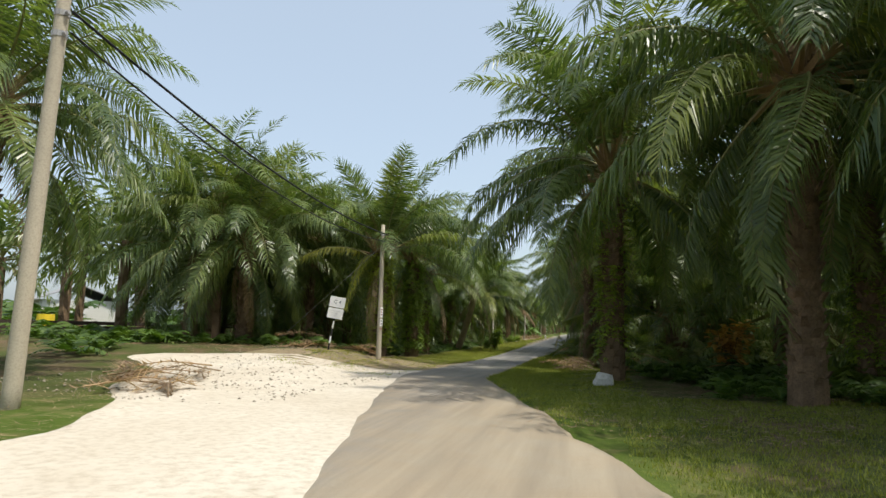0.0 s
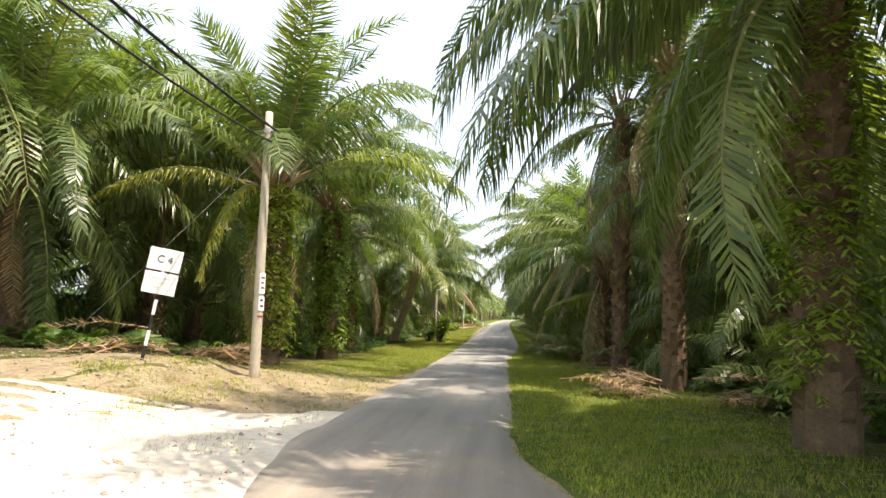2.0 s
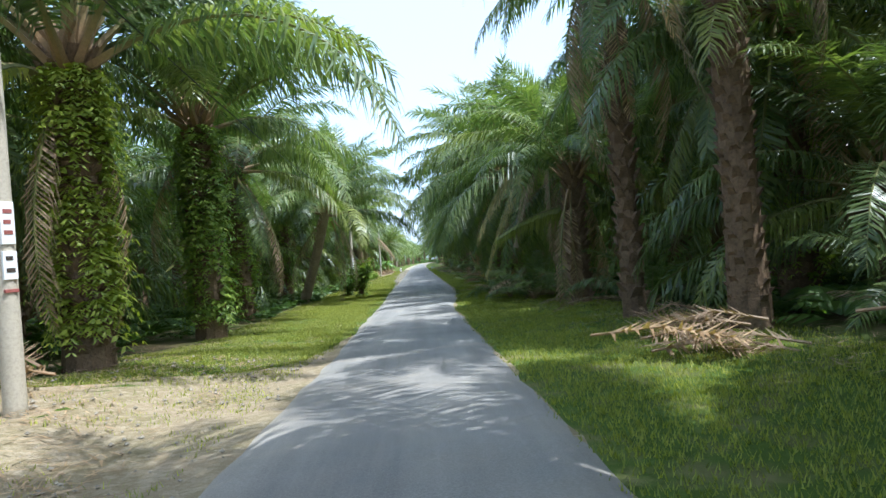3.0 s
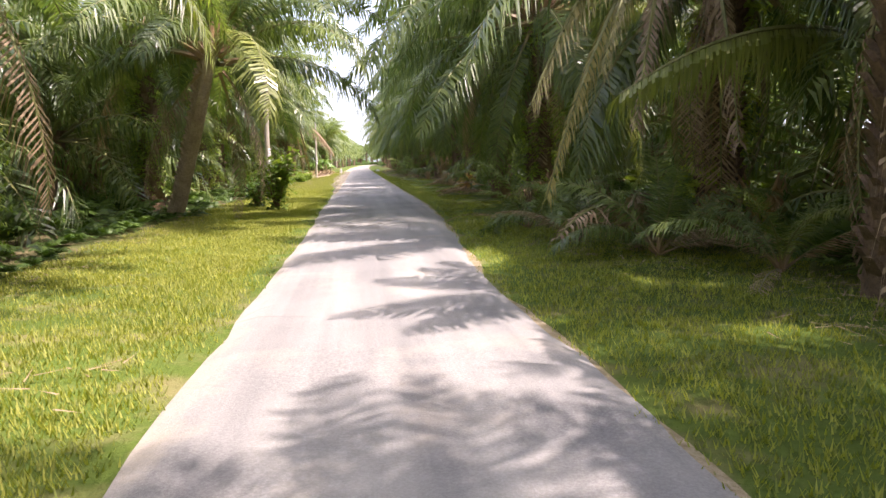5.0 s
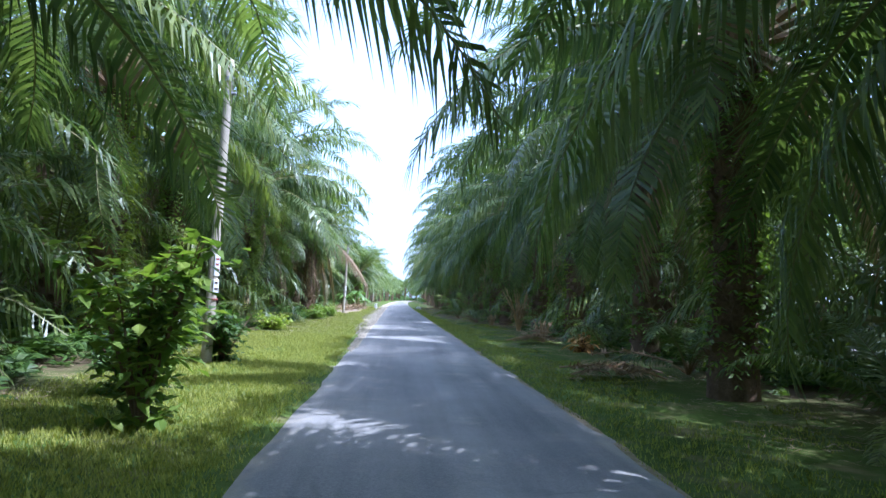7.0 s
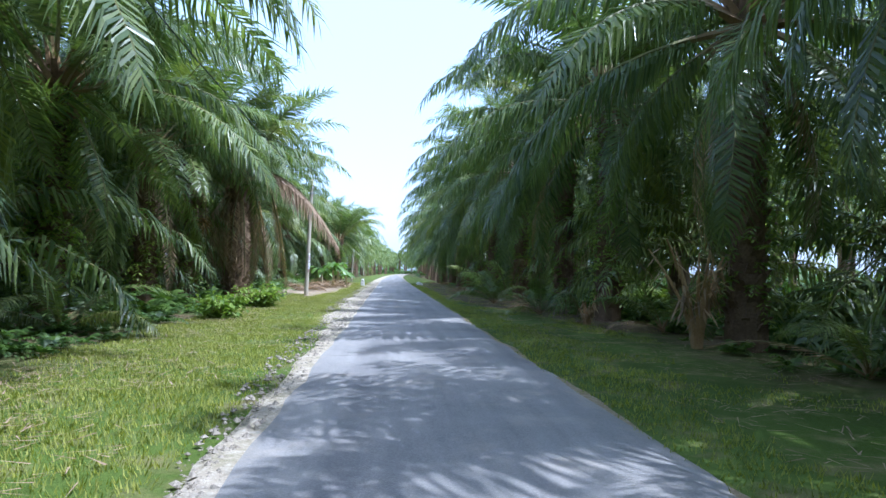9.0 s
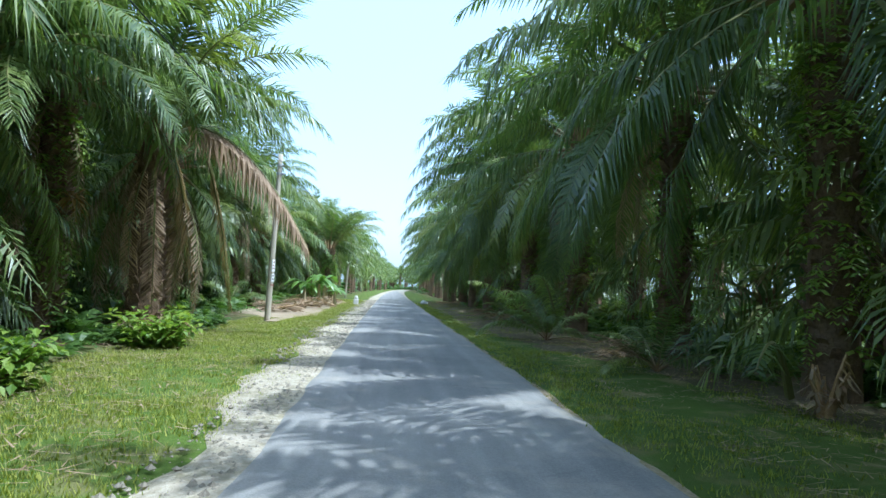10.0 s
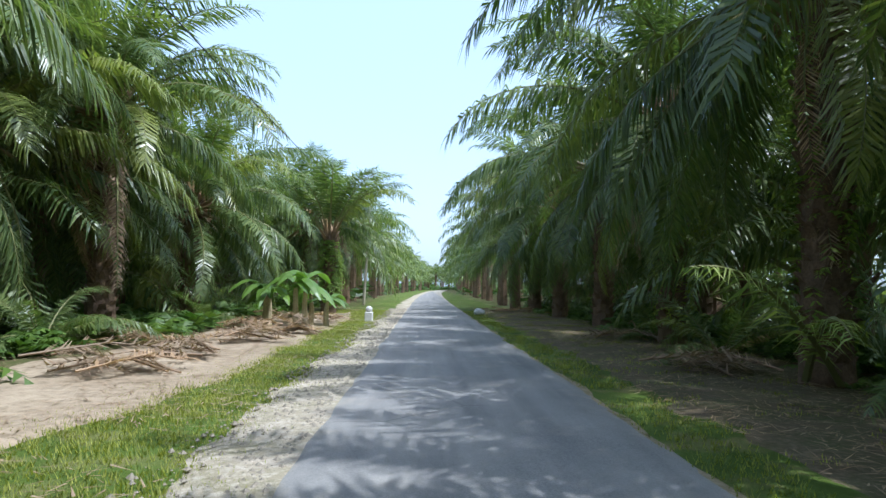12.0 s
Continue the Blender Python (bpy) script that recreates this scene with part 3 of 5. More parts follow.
# first rows beside the road: x, y, trunk height, options
LEFT = [
    (-12.4, 11.6, 5.9, dict(skirt=6)), (-8.15, 26.4, 4.4, dict(ferns=620, dead=2, skirt=0, old=5, scale=1.05, fronds=34)), (-8.15, 31.9, 4.9, dict(ferns=760, dead=2, skirt=0, old=5, scale=0.95, fronds=34)),
    (-12.6, 29.4, 4.9, dict(skirt=8, scale=1.05)), (-13.2, 24.6, 4.5, dict(skirt=8, scale=1.02)), (-17.0, 27.0, 4.8, dict(skirt=8, scale=1.05)),
    (-8.9, 37.6, 5.2, dict(ferns=460, skirt=1, old=6)), (-8.6, 46.4, 4.2, dict(lean=(1.6, -1.9, 0.85), radius=0.17, scale=0.9, skirt=0, old=6, stub=0.13, bark=SUNLIT_BARK)), (-9.8, 49.0, 5.2, dict(ferns=420, skirt=2, old=6)),
    (-9.8, 55.4, 5.4, dict(ferns=460, skirt=2, old=6)), (-10.2, 60.8, 5.4, dict(ferns=400, skirt=2, old=6)), (-9.5, 66.6, 5.5, dict(ferns=1100, skirt=1, old=6, scale=1.12)), (-10.6, 72.4, 5.2, dict(ferns=400, skirt=2, old=6)),
    (-10.6, 77.6, 4.4, dict(ferns=160, dead=4, skirt=2, old=5)), (-9.15, 82.5, 4.6, dict(dead=17, skirt=0, old=4, fronds=24, radius=0.36)), (-10.8, 88.4, 5.0, dict(dead=3, skirt=3, old=6)), (-11.3, 99.9, 5.5, dict(dead=7, skirt=1)),
    (-12.6, 94.0, 4.8, dict(skirt=8)), (-11.4, 106.0, 4.2, dict(skirt=8)), (-8.0, 113.6, 3.7, dict(fronds=18, radius=0.28, dead=0, skirt=0, ferns=420, old=4, scale=1.05)), (-9.8, 117.5, 4.4, dict(skirt=6)), (-13.8, 101.5, 4.6, dict(skirt=10)), (-12.8, 97.2, 4.6, dict(skirt=4, dead=2))]
RIGHT = [
    (8.0, 8.2, 7.2, dict(skirt=3, old=6, scale=1.05)), (4.0, 13.4, 6.4, dict(skirt=8, scale=1.15, fronds=46)), (6.6, 17.4, 6.4, dict(ferns=250, skirt=8, scale=1.12, fronds=46)), (0.8, 18.8, 6.2, dict(ferns=300, skirt=4, scale=1.12, fronds=46)), (0.85, 25.5, 7.0, dict(radius=0.22, scale=0.74, dead=3, skirt=0, fronds=30, old=5, stub=0.149)), (0.25, 28.4, 6.8, dict(radius=0.17, scale=0.62, dead=6, skirt=2, fronds=26)), (0.6, 33.6, 3.4, dict(radius=0.22, skirt=0, dead=4, old=5, scale=0.62, fronds=28)), (3.0, 28.0, 5.4, dict(ferns=400, skirt=8)),
    (1.7, 38.4, 4.6, dict(ferns=200, dead=9, skirt=3, scale=1.05)), (0.6, 44.8, 5.2, dict(ferns=260, skirt=6, scale=1.12, fronds=44)), (0.9, 50.6, 5.6, dict(ferns=200, skirt=6, scale=1.15, fronds=44)), (2.0, 56.8, 5.8, dict(ferns=150, skirt=6, scale=1.06, fronds=42)),
    (2.0, 63.0, 6.0, dict(ferns=240, skirt=6, scale=1.06, fronds=42)), (2.2, 69.4, 5.8, dict(ferns=120, skirt=6, scale=1.08, fronds=42)), (1.8, 75.4, 6.0, dict(ferns=240, skirt=6, scale=1.08, fronds=42)), (2.0, 80.6, 6.1, dict(ferns=150, skirt=6, scale=1.06, fronds=42)),
    (1.8, 87.0, 6.0, dict(ferns=200, skirt=7, scale=1.06, fronds=42)), (1.6, 93.2, 5.8, dict(scale=1.1, ferns=120, skirt=10, fronds=46)), (1.9, 99.6, 5.6, dict(ferns=150, skirt=9, scale=1.08)), (2.0, 106.0, 5.6, dict(dead=5, skirt=9, scale=1.08)), (1.9, 112.4, 5.2, dict(skirt=9, scale=1.05)), (1.9, 118.8, 5.2, dict(skirt=9, scale=1.05)),
    (3.9, 31.0, 5.2, dict(skirt=2, dead=3, old=6)), (4.4, 36.4, 5.4, dict(skirt=2, dead=2, old=6)), (3.4, 26.0, 2.0, dict(skirt=2, dead=2, scale=0.75, fronds=30)),
    (6.7, 105.6, 5.4, dict(radius=0.14, skirt=2, stub=0.1, fronds=26, lean=(-0.7, 0.3)))]
for i, (x, y, h, opt) in enumerate(LEFT):
    oil_palm(x, y, h, i + 1, **opt)
for i, (x, y, h, opt) in enumerate(RIGHT):
    oil_palm(x, y, h, i + 31, **opt)


def lone_frond(a, b, rise, material, name, label, pairs=60, leaf=0.75, width=0.045, hang=0.9, seed=3):
    """A single frond that arches from a to b."""
    rnd = random.Random(seed)
    a, b = Vector(a), Vector(b)
    pts = []
    for i in range(13):
        s = i / 12
        p = a.lerp(b, s)
        p.z += 4 * rise * s * (1 - s)
        pts.append(p)
    verts, faces = tube(pts, [0.055 * (1 - 0.85 * i / 12) for i in range(13)], 4, False)
    idx = [1] * len(faces)
    for k in range(pairs):
        for sgn in (-1, 1):
            u = (k + rnd.random()) / pairs
            f = min(0.12 + 0.88 * u, 0.999) * 12
            q = pts[int(f)].lerp(pts[int(f) + 1], f - int(f))
            t = (pts[int(f) + 1] - pts[int(f)]).normalized()
            sd = t.cross(Vector((0, 0, 1))).normalized() * sgn
            ln = leaf * (0.5 + 0.5 * math.sin(math.pi * min(u + 0.1, 1))) * rnd.uniform(0.55, 1.15)
            m = q + (sd * (1 - 0.5 * hang) + t * 0.5 + Vector((0, 0, -0.4 * hang))).normalized() * ln * 0.35
            e = m + (sd * rnd.uniform(0.1, 0.4) + t * rnd.uniform(0.0, 0.5) + Vector((0, 0, -1.2 * hang))).normalized() * ln * 0.7
            w = t * width * 0.5
            b0 = len(verts)
            verts += [q - w * 0.6, q + w * 0.6, m + w, m - w, e]
            faces += [(b0, b0 + 1, b0 + 2, b0 + 3), (b0 + 3, b0 + 2, b0 + 4)]
            idx += [0, 0]
    n_st = idx.count(1)
    thing = tagged(new(name), label, "palm frond")
    n_sv = 13 * 4
    put("stalk", mesh_of("stalk", verts[:n_sv], faces[:n_st], [RACHIS]), thing)
    tagged(put("leaf_blade", mesh_of("leaf_blade", verts[n_sv:], [tuple(k - n_sv for k in f) for f in faces[n_st:]], [material]), thing), kind="stuff")
    return thing


lone_frond((-8.9, 82.4, 4.5), (-5.65, 82.2, 1.95), 0.85, DRY_LEAF, "dead_palm_frond", "big withered brown frond drooping towards the road", 150, 1.35, 0.045)
lone_frond((-8.6, 81.8, 4.0), (-8.1, 82.6, 0.5), 0.5, DRY_LEAF, "dead_palm_frond", "withered brown frond hanging down a palm trunk", 70, 0.7)
lone_frond((-8.3, 83.6, 4.0), (-7.7, 84.2, 0.5), 0.4, DRY_LEAF, "dead_palm_frond", "withered brown frond hanging down a palm trunk", 70, 0.7, seed=9)
YELLOW_LEAF = leaf_mat("yellowing_palm_leaf", (0.22, 0.26, 0.04), (0.5, 0.46, 0.06), (0.5, 0.4, 0.05), 0.45, 0.45, 0.99)
lone_frond((-8.4, 26.1, 4.35), (-8.85, 24.2, 2.1), 0.75, YELLOW_LEAF, "yellowing_frond", "yellow-green frond hanging from a palm crown", 80, 0.6, 0.05, 0.55, seed=14)
lone_frond((-8.5, 26.3, 4.3), (-11.4, 24.0, 3.6), 0.7, YELLOW_LEAF, "yellowing_frond", "yellow-tipped frond arching out of a palm crown", 80, 0.65, 0.05, 0.5, seed=15)
FADING_LEAF = leaf_mat("fading_palm_leaf", (0.2, 0.18, 0.06), (0.36, 0.3, 0.13), (0.4, 0.33, 0.1), 0.55, 0.35, 0.99)
FADING = "olive-brown fading frond hanging over the grass verge"
lone_frond((0.9, 38.4, 4.5), (-1.55, 37.3, 2.0), 0.75, FADING_LEAF, "fading_frond", FADING, 110, 0.75, 0.042, 0.9, seed=16)
lone_frond((0.8, 38.1, 4.4), (-1.45, 37.0, 0.75), 0.75, FADING_LEAF, "fading_frond", FADING, 120, 0.6, 0.042, 0.8, seed=27)
lone_frond((1.0, 38.0, 4.6), (-0.8, 36.8, 2.3), 0.8, FADING_LEAF, "fading_frond", FADING, 110, 0.7, 0.042, 0.9, seed=28)
lone_frond((2.3, 36.2, 2.6), (-1.2, 35.2, 1.9), 0.35, LEAF, "palm_frond", "green frond reaching low over the grass verge", 110, 0.9, 0.045, 0.95, seed=29)
lone_frond((0.9, 38.2, 4.4), (-0.6, 36.2, 1.6), 0.7, DRY_LEAF, "dead_palm_frond", "dry pale brown frond hanging from a palm crown", 90, 0.75, 0.045, 0.9, seed=17)
lone_frond((1.0, 38.0, 4.3), (0.4, 35.7, 1.4), 0.7, DRY_LEAF, "dead_palm_frond", "dry pale brown frond hanging from a palm crown", 90, 0.75, 0.045, 0.9, seed=18)
lone_frond((-10.9, 99.4, 4.7), (-10.3, 98.5, 1.1), 0.5, DRY_LEAF, "dead_palm_frond", "withered yellow-brown frond hanging below a crown", 70, 0.6, 0.045, 0.35, seed=19)
# fronds of the first right-hand palm that hang across the road
lone_frond((0.4, 18.9, 6.2), (-3.5, 20.0, 3.2), 1.0, LEAF, "palm_frond", "long green frond arching across the road", 110, 0.85, 0.048, 0.75, seed=24)
lone_frond((0.4, 19.1, 6.3), (-3.4, 17.9, 3.9), 1.0, LEAF, "palm_frond", "long green frond arching across the road", 110, 0.75, 0.048, 0.75, seed=25)
lone_frond((0.5, 19.3, 6.2), (-2.7, 21.4, 3.3), 0.9, LEAF, "palm_frond", "green frond arching over the road's edge", 110, 0.75, 0.048, 0.75, seed=26)
# low fronds of the roadside palms that reach the grass: foot, reach, tip height
LOW = ((0.3, 37.6, -1.75, -1.1, 0.3), (0.6, 85.7, -1.8, -2.1, 1.15), (1.2, 39.3, -0.9, -2.3, 0.35), (1.3, 36.9, 0.4, -2.0, 0.6), (1.0, 44.0, -1.4, -1.0, 0.5), (0.9, 56.2, -1.2, -0.8, 0.5),
       (1.0, 75.0, -1.0, -1.0, 0.5), (1.3, 87.2, -1.0, -1.2, 1.7), (1.5, 87.2, 0.1, -1.5, 1.8), (1.2, 87.4, -1.2, -0.3, 1.2), (1.4, 92.6, -2.4, -1.2, 1.5), (1.2, 93.0, -0.8, -2.2, 0.8))
# green ones beyond y = 80 get the leaf colour brightened as if sunlit
for i, (x, y, dx, dy, tip) in enumerate(LOW):
    lone_frond((x, y, level(x, y) + 0.1), (x + dx, y + dy, tip), 0.45, DRY_LEAF if i % 4 == 0 else SUNLIT_LEAF if y > 80 else LEAF, "low_frond", "low palm frond arching over the grass verge", 32, 0.6, 0.042, 0.3, seed=20 + i)


def young_palm(x, y, size, count, seed, dry=0):
    """A self-sown palm with no stem yet: short fronds that fan out from the ground."""
    rnd = random.Random(seed)
    thing = tagged(new("young_palm"), "stemless young palm with fronds fanning out of the litter" if not dry else "young palm with some fronds withered and pale", "young palm", "young palms under the row")
    thing.location = (x, y, level(x, y))
    for k in range(count):
        a, age = k * 2.39996 + rnd.uniform(-0.4, 0.4) + seed, min(1 + int(5 * k / count), 5)
        m = Matrix.Translation((0, 0, 0.02)) @ Euler((rnd.uniform(-0.3, 0.3), rnd.uniform(-0.1, 0.2), a)).to_matrix().to_4x4() @ Matrix.Scale(size * rnd.uniform(0.75, 1.1), 4)
        if k >= count - dry:
            tagged(put("dry_frond", DEAD_FRONDS[k % 3], thing, Matrix.Translation((0, 0, 0.02)) @ Euler((0, -1.3 + rnd.uniform(-0.2, 0.2), a)).to_matrix().to_4x4() @ Matrix.Scale(size, 4)), "dry pale frond")
        else:
            put("frond", rnd.choice(FRONDS[age]), thing, m)
    return thing


for i, (x, y, sz, n, dry) in enumerate((
        (-0.55, 38.4, 0.38, 10, 2), (-0.1, 36.6, 0.42, 10, 3), (-0.75, 40.6, 0.36, 9, 1), (0.5, 35.0, 0.4, 9, 3), (0.3, 41.8, 0.42, 9, 1), (1.2, 47.6, 0.42, 9, 1), (1.6, 53.6, 0.45, 9, 2), (2.2, 59.8, 0.42, 8, 1),
        (2.0, 66.2, 0.4, 9, 2), (2.1, 72.6, 0.42, 9, 1), (0.6, 78.0, 0.36, 8, 1), (0.2, 84.0, 0.38, 9, 1), (1.4, 90.2, 0.42, 9, 1), (1.8, 100.2, 0.36, 8, 1), (1.5, 96.2, 0.4, 8, 1),
        (1.4, 30.8, 0.45, 9, 2), (2.4, 24.0, 0.45, 9, 2), (2.9, 20.6, 0.42, 9, 2), (-8.9, 58.0, 0.4, 9, 1), (-9.0, 64.4, 0.4, 9, 1), (-9.2, 70.0, 0.42, 9, 1), (-10.4, 96.0, 0.45, 9, 1), (-9.9, 103.0, 0.4, 9, 1))):
    young_palm(x, y, sz, n, 120 + i, dry)


def stalk_clump(x, y, tall, count, seed):
    """The stumps of cut fronds: tan stalks that fan up from one foot, with a few shrivelled leaflets."""
    rnd = random.Random(seed)
    thing = tagged(new("cut_frond_stump"), "upright tan stalks of cut fronds fanning out of the litter", "palm stump", "stumps of cut fronds")
    thing.location = (x, y, level(x, y) - 0.03)
    for k in range(count):
        a = k * 2.39996 + rnd.uniform(-0.4, 0.4)
        out, ln = Vector((math.cos(a), math.sin(a), 0)), tall * rnd.uniform(0.55, 1.05)
        wide = rnd.uniform(0.12, 0.42)
        pts = [out * (0.05 + wide * ln * (i / 6) ** 1.5) + Vector((0, 0, ln * (i / 6) * (1 - 0.12 * i / 6))) for i in range(7)]
        v, f = tube(pts, [0.045 * (1 - 0.7 * i / 6) for i in range(7)], 5, False)
        stalk = put("stalk", mesh_of("stalk", v, f, [TAN_STALK]), thing)
        V, F = [], []
        for j in range(16):
            u = rnd.uniform(2.0, 5.9)
            q = pts[int(u)].lerp(pts[int(u) + 1], u - int(u))
            sd = Vector((rnd.uniform(-1, 1), rnd.uniform(-1, 1), rnd.uniform(-0.9, 0.6))).normalized()
            e = q + sd * rnd.uniform(0.15, 0.4) * tall * 0.6 + Vector((0, 0, -0.1))
            w = sd.cross(Vector((0, 0, 1))).normalized() * 0.014
            b = len(V)
            V += [q - w, q + w, q.lerp(e, 0.6) + w * 1.3, q.lerp(e, 0.6) - w * 1.3, e]
            F += [(b, b + 1, b + 2, b + 3), (b + 3, b + 2, b + 4)]
        tagged(put("dry_foliage", mesh_of("dry_foliage", V, F, [DRY_LEAF]), stalk), kind="stuff")
    return thing


for i, (x, y, tall, n) in enumerate(((1.35, 69.4, 2.0, 17), (2.25, 38.1, 1.2, 11), (0.75, 62.2, 0.9, 9), (0.9, 74.2, 0.8, 8))):
    stalk_clump(x, y, tall, n, 300 + i)
PALE = "dry pale frond arching out of the litter"
for i, (a, b, rise, n) in enumerate((((0.75, 40.4, 0.1), (-0.15, 39.4, 0.25), 0.75, 34), ((0.9, 39.0, 0.1), (0.15, 38.2, 0.2), 0.6, 30), ((1.5, 38.2, 0.1), (1.0, 37.3, 0.2), 0.55, 34), ((3.3, 37.6, 0.2), (2.4, 36.6, 0.9), 0.9, 40),
                                     ((1.6, 34.6, 0.1), (0.7, 33.7, 0.2), 0.6, 34), ((2.6, 36.0, 0.1), (2.0, 34.6, 0.1), 0.5, 34))):
    lone_frond(a, b, rise, DRY_LEAF, "dead_palm_frond", PALE, n, 0.5, 0.042, 0.7, seed=140 + i)

# the rows behind and the far end of the road
rr = random.Random(5)
n_far = 0


def clearing(x, y):
    """The open ground behind the right-hand row."""
    return 9.5 < x < 15 and 76 < y < 110


def on_house_line(x, y):
    """The gap in the rows through which the house shows."""
    return x < 0 and abs(y * 0.755 + x * 0.656) < 2.6 and y > 8


for row, x0 in enumerate((-14.6, -20.5, -27.0, -33.5, 7.2, 13.0, 19.0, 25.5)):
    y = 24.0 + (row % 2) * 3.0 if x0 < 0 else 2.0 + (row % 2) * 3
    while y < 128:
        x, yy = x0 + rr.uniform(-0.6, 0.6), y + rr.uniform(-0.8, 0.8)
        if not on_house_line(x, yy) and not clearing(x, yy):
            far_palm(x, yy, rr.choice((6.5, 7.0)) if 0 < x < 12 and yy < 24 else rr.choice((5.0, 5.5, 6.0)), n_far)
        n_far += 1
        y += 6.3
for x0 in (-15.0, -9.4, 1.9, 8.0, -21.0, 14.0):
    y = 124.0
    while y < (330 if abs(x0) < 12 else 190):
        far_palm(x0 + bend(y) + rr.uniform(-0.5, 0.5), y + rr.uniform(-0.8, 0.8), rr.choice((4.5, 5.0)), n_far)
        n_far += 1
        y += 6.8
for x0, y0, y1 in ((5.6, 24, 124), (10.6, 18, 124), (-13.2, 32, 84), (-14.6, 88, 124), (-17.5, 30, 124)):
    y = y0
    while y < y1:
        if x0 < 0 or not (8 < x0 and 78 < y < 108):
            far_palm(x0 + rr.uniform(-0.9, 0.9), y + rr.uniform(-1.2, 1.2), rr.choice((1.5, 2.0, 2.5)), n_far)
        n_far += 1
        y += 5.6
for x, y in ((-5.5, 292), (-1.5, 297), (-3.6, 303), (1.0, 290), (-8.0, 298), (-4.6, 312)):
    far_palm(x + bend(y), y, rr.choice((4.5, 5.0)), n_far)
    n_far += 1
for x, y in ((-19, 12), (-15.5, 24.5), (-26, 13), (-36, 22), (-15, 3.5), (-22, 5), (8.5, -4), (9, 2), (-13.5, -5), (7, -12), (-9, -16), (-2, -26), (-30, 8), (-41, 14)):
    far_palm(x, y, rr.choice((4.5, 5.0)), n_far)
    n_far += 1

hind = tagged(new("far_palms"), "dense rows of distant oil palms behind the roadside", "palm trees", kind="stuff")
tagged(put("crown", mesh_of("crown", JOINED[0], JOINED[1], [LEAF, RACHIS], JOINED[2]), hind), kind="stuff")
tagged(put("trunk", mesh_of("trunk", JOINED_TRUNK[0], JOINED_TRUNK[1], [BARK]), hind), kind="stuff")


# ---- undergrowth and grass ----
def ferns(bounds, count, size, seed, keep, blades_each=9, pairs=6):
    """Clumps of arching pinnate fern leaves on the ground, joined into one mesh."""
    rnd = random.Random(seed)
    verts, faces = [], []
    x0, x1, y0, y1 = bounds
    for _ in range(count):
        x, y = rnd.uniform(x0, x1), rnd.uniform(y0, y1)
        if not keep(x, y, rnd):
            continue
        z, big = level(x, y), size * rnd.uniform(0.5, 1.25)
        for k in range(blades_each):
            a = rnd.uniform(0, 2 * math.pi)
            d = Vector((math.cos(a), math.sin(a), rnd.uniform(0.6, 2.4))).normalized()
            ln = big * rnd.uniform(0.6, 1.1)
            for j in range(pairs):
                u = 0.15 + 0.85 * (j + 0.5) / pairs
                q = Vector((x, y, z)) + d * ln * u + Vector((0, 0, -0.6 * ln * u * u))
                t = (d + Vector((0, 0, -1.2 * u))).normalized()
                sd = t.cross(Vector((0, 0, 1)))
                sd = sd.normalized() if sd.length > 0.05 else Vector((1, 0, 0))
                for sgn in (-1, 1):
                    w = ln * 0.3 * (1.15 - u) * rnd.uniform(0.8, 1.3)
                    e = q + (sd * sgn + t * 0.6).normalized() * w + Vector((0, 0, -0.35 * w))
                    b = len(verts)
                    verts += [q - t * ln * 0.05, q + t * ln * 0.055, e]
                    faces.append((b, b + 1, b + 2))
    return tagged(put("undergrowth", mesh_of("undergrowth", verts, faces, [FERN_LEAF])), "ferns and shrubs between the palm trunks", "plants", kind="stuff")


ferns((-22, -9.2, 23, 126), 1900, 1.2, 11, lambda x, y, r: not on_house_line(x, y) and not (-9.4 < x and 89 < y < 108))
ferns((-45, -20, 23, 140), 800, 2.6, 16, lambda x, y, r: not on_house_line(x, y), 8, 5)
ferns((2.4, 6.0, 13, 126), 1300, 1.05, 12, lambda x, y, r: True)
ferns((6.0, 14, 2, 126), 950, 2.0, 28, lambda x, y, r: not (78 < y < 109 and x > 7.5) and (y > 14 or x > 7))
ferns((12, 40, -25, 140), 950, 2.8, 17, lambda x, y, r: not (x < 16 and 76 < y < 110), 8, 5)
ferns((-45, -13.5, 2, 24), 420, 1.3, 13, lambda x, y, r: not on_house_line(x, y))
ferns((-40, 34, 126, 330), 700, 3.0, 18, lambda x, y, r: abs(x - bend(y) + 3.5) > 5, 8, 4)
ferns((-110, -42, -40, 160), 520, 7.0, 21, lambda x, y, r: not on_house_line(x, y), 7, 4)
ferns((36, 100, -20, 160), 420, 7.0, 22, lambda x, y, r: True, 7, 4)
ferns((-110, 110, 310, 380), 420, 7.5, 23, lambda x, y, r: abs(x - 4) > 5, 7, 4)
ferns((-50, 50, -45, -14), 260, 3.2, 19, lambda x, y, r: abs(x - 4) > 5, 8, 4)
ferns((-20, -12, 88, 124), 300, 1.5, 29, lambda x, y, r: True)
ferns((-9.4, -7.7, 33, 88), 420, 0.62, 24, lambda x, y, r: x < -7.9 - 0.6 * r.random())
ferns((0.7, 2.8, 22, 122), 420, 0.55, 25, lambda x, y, r: x > 1.0 + 1.2 * r.random())
ferns((1.6, 5.5, 19, 36), 160, 1.2, 26, lambda x, y, r: True)
ferns((-12, 16, 283, 292), 70, 3.2, 27, lambda x, y, r: True, 8, 4)
GRASS = leaf_mat("verge_grass", (0.15, 0.185, 0.026), (0.36, 0.355, 0.06), (0.3, 0.26, 0.1), 0.6, 0.4, 0.99)
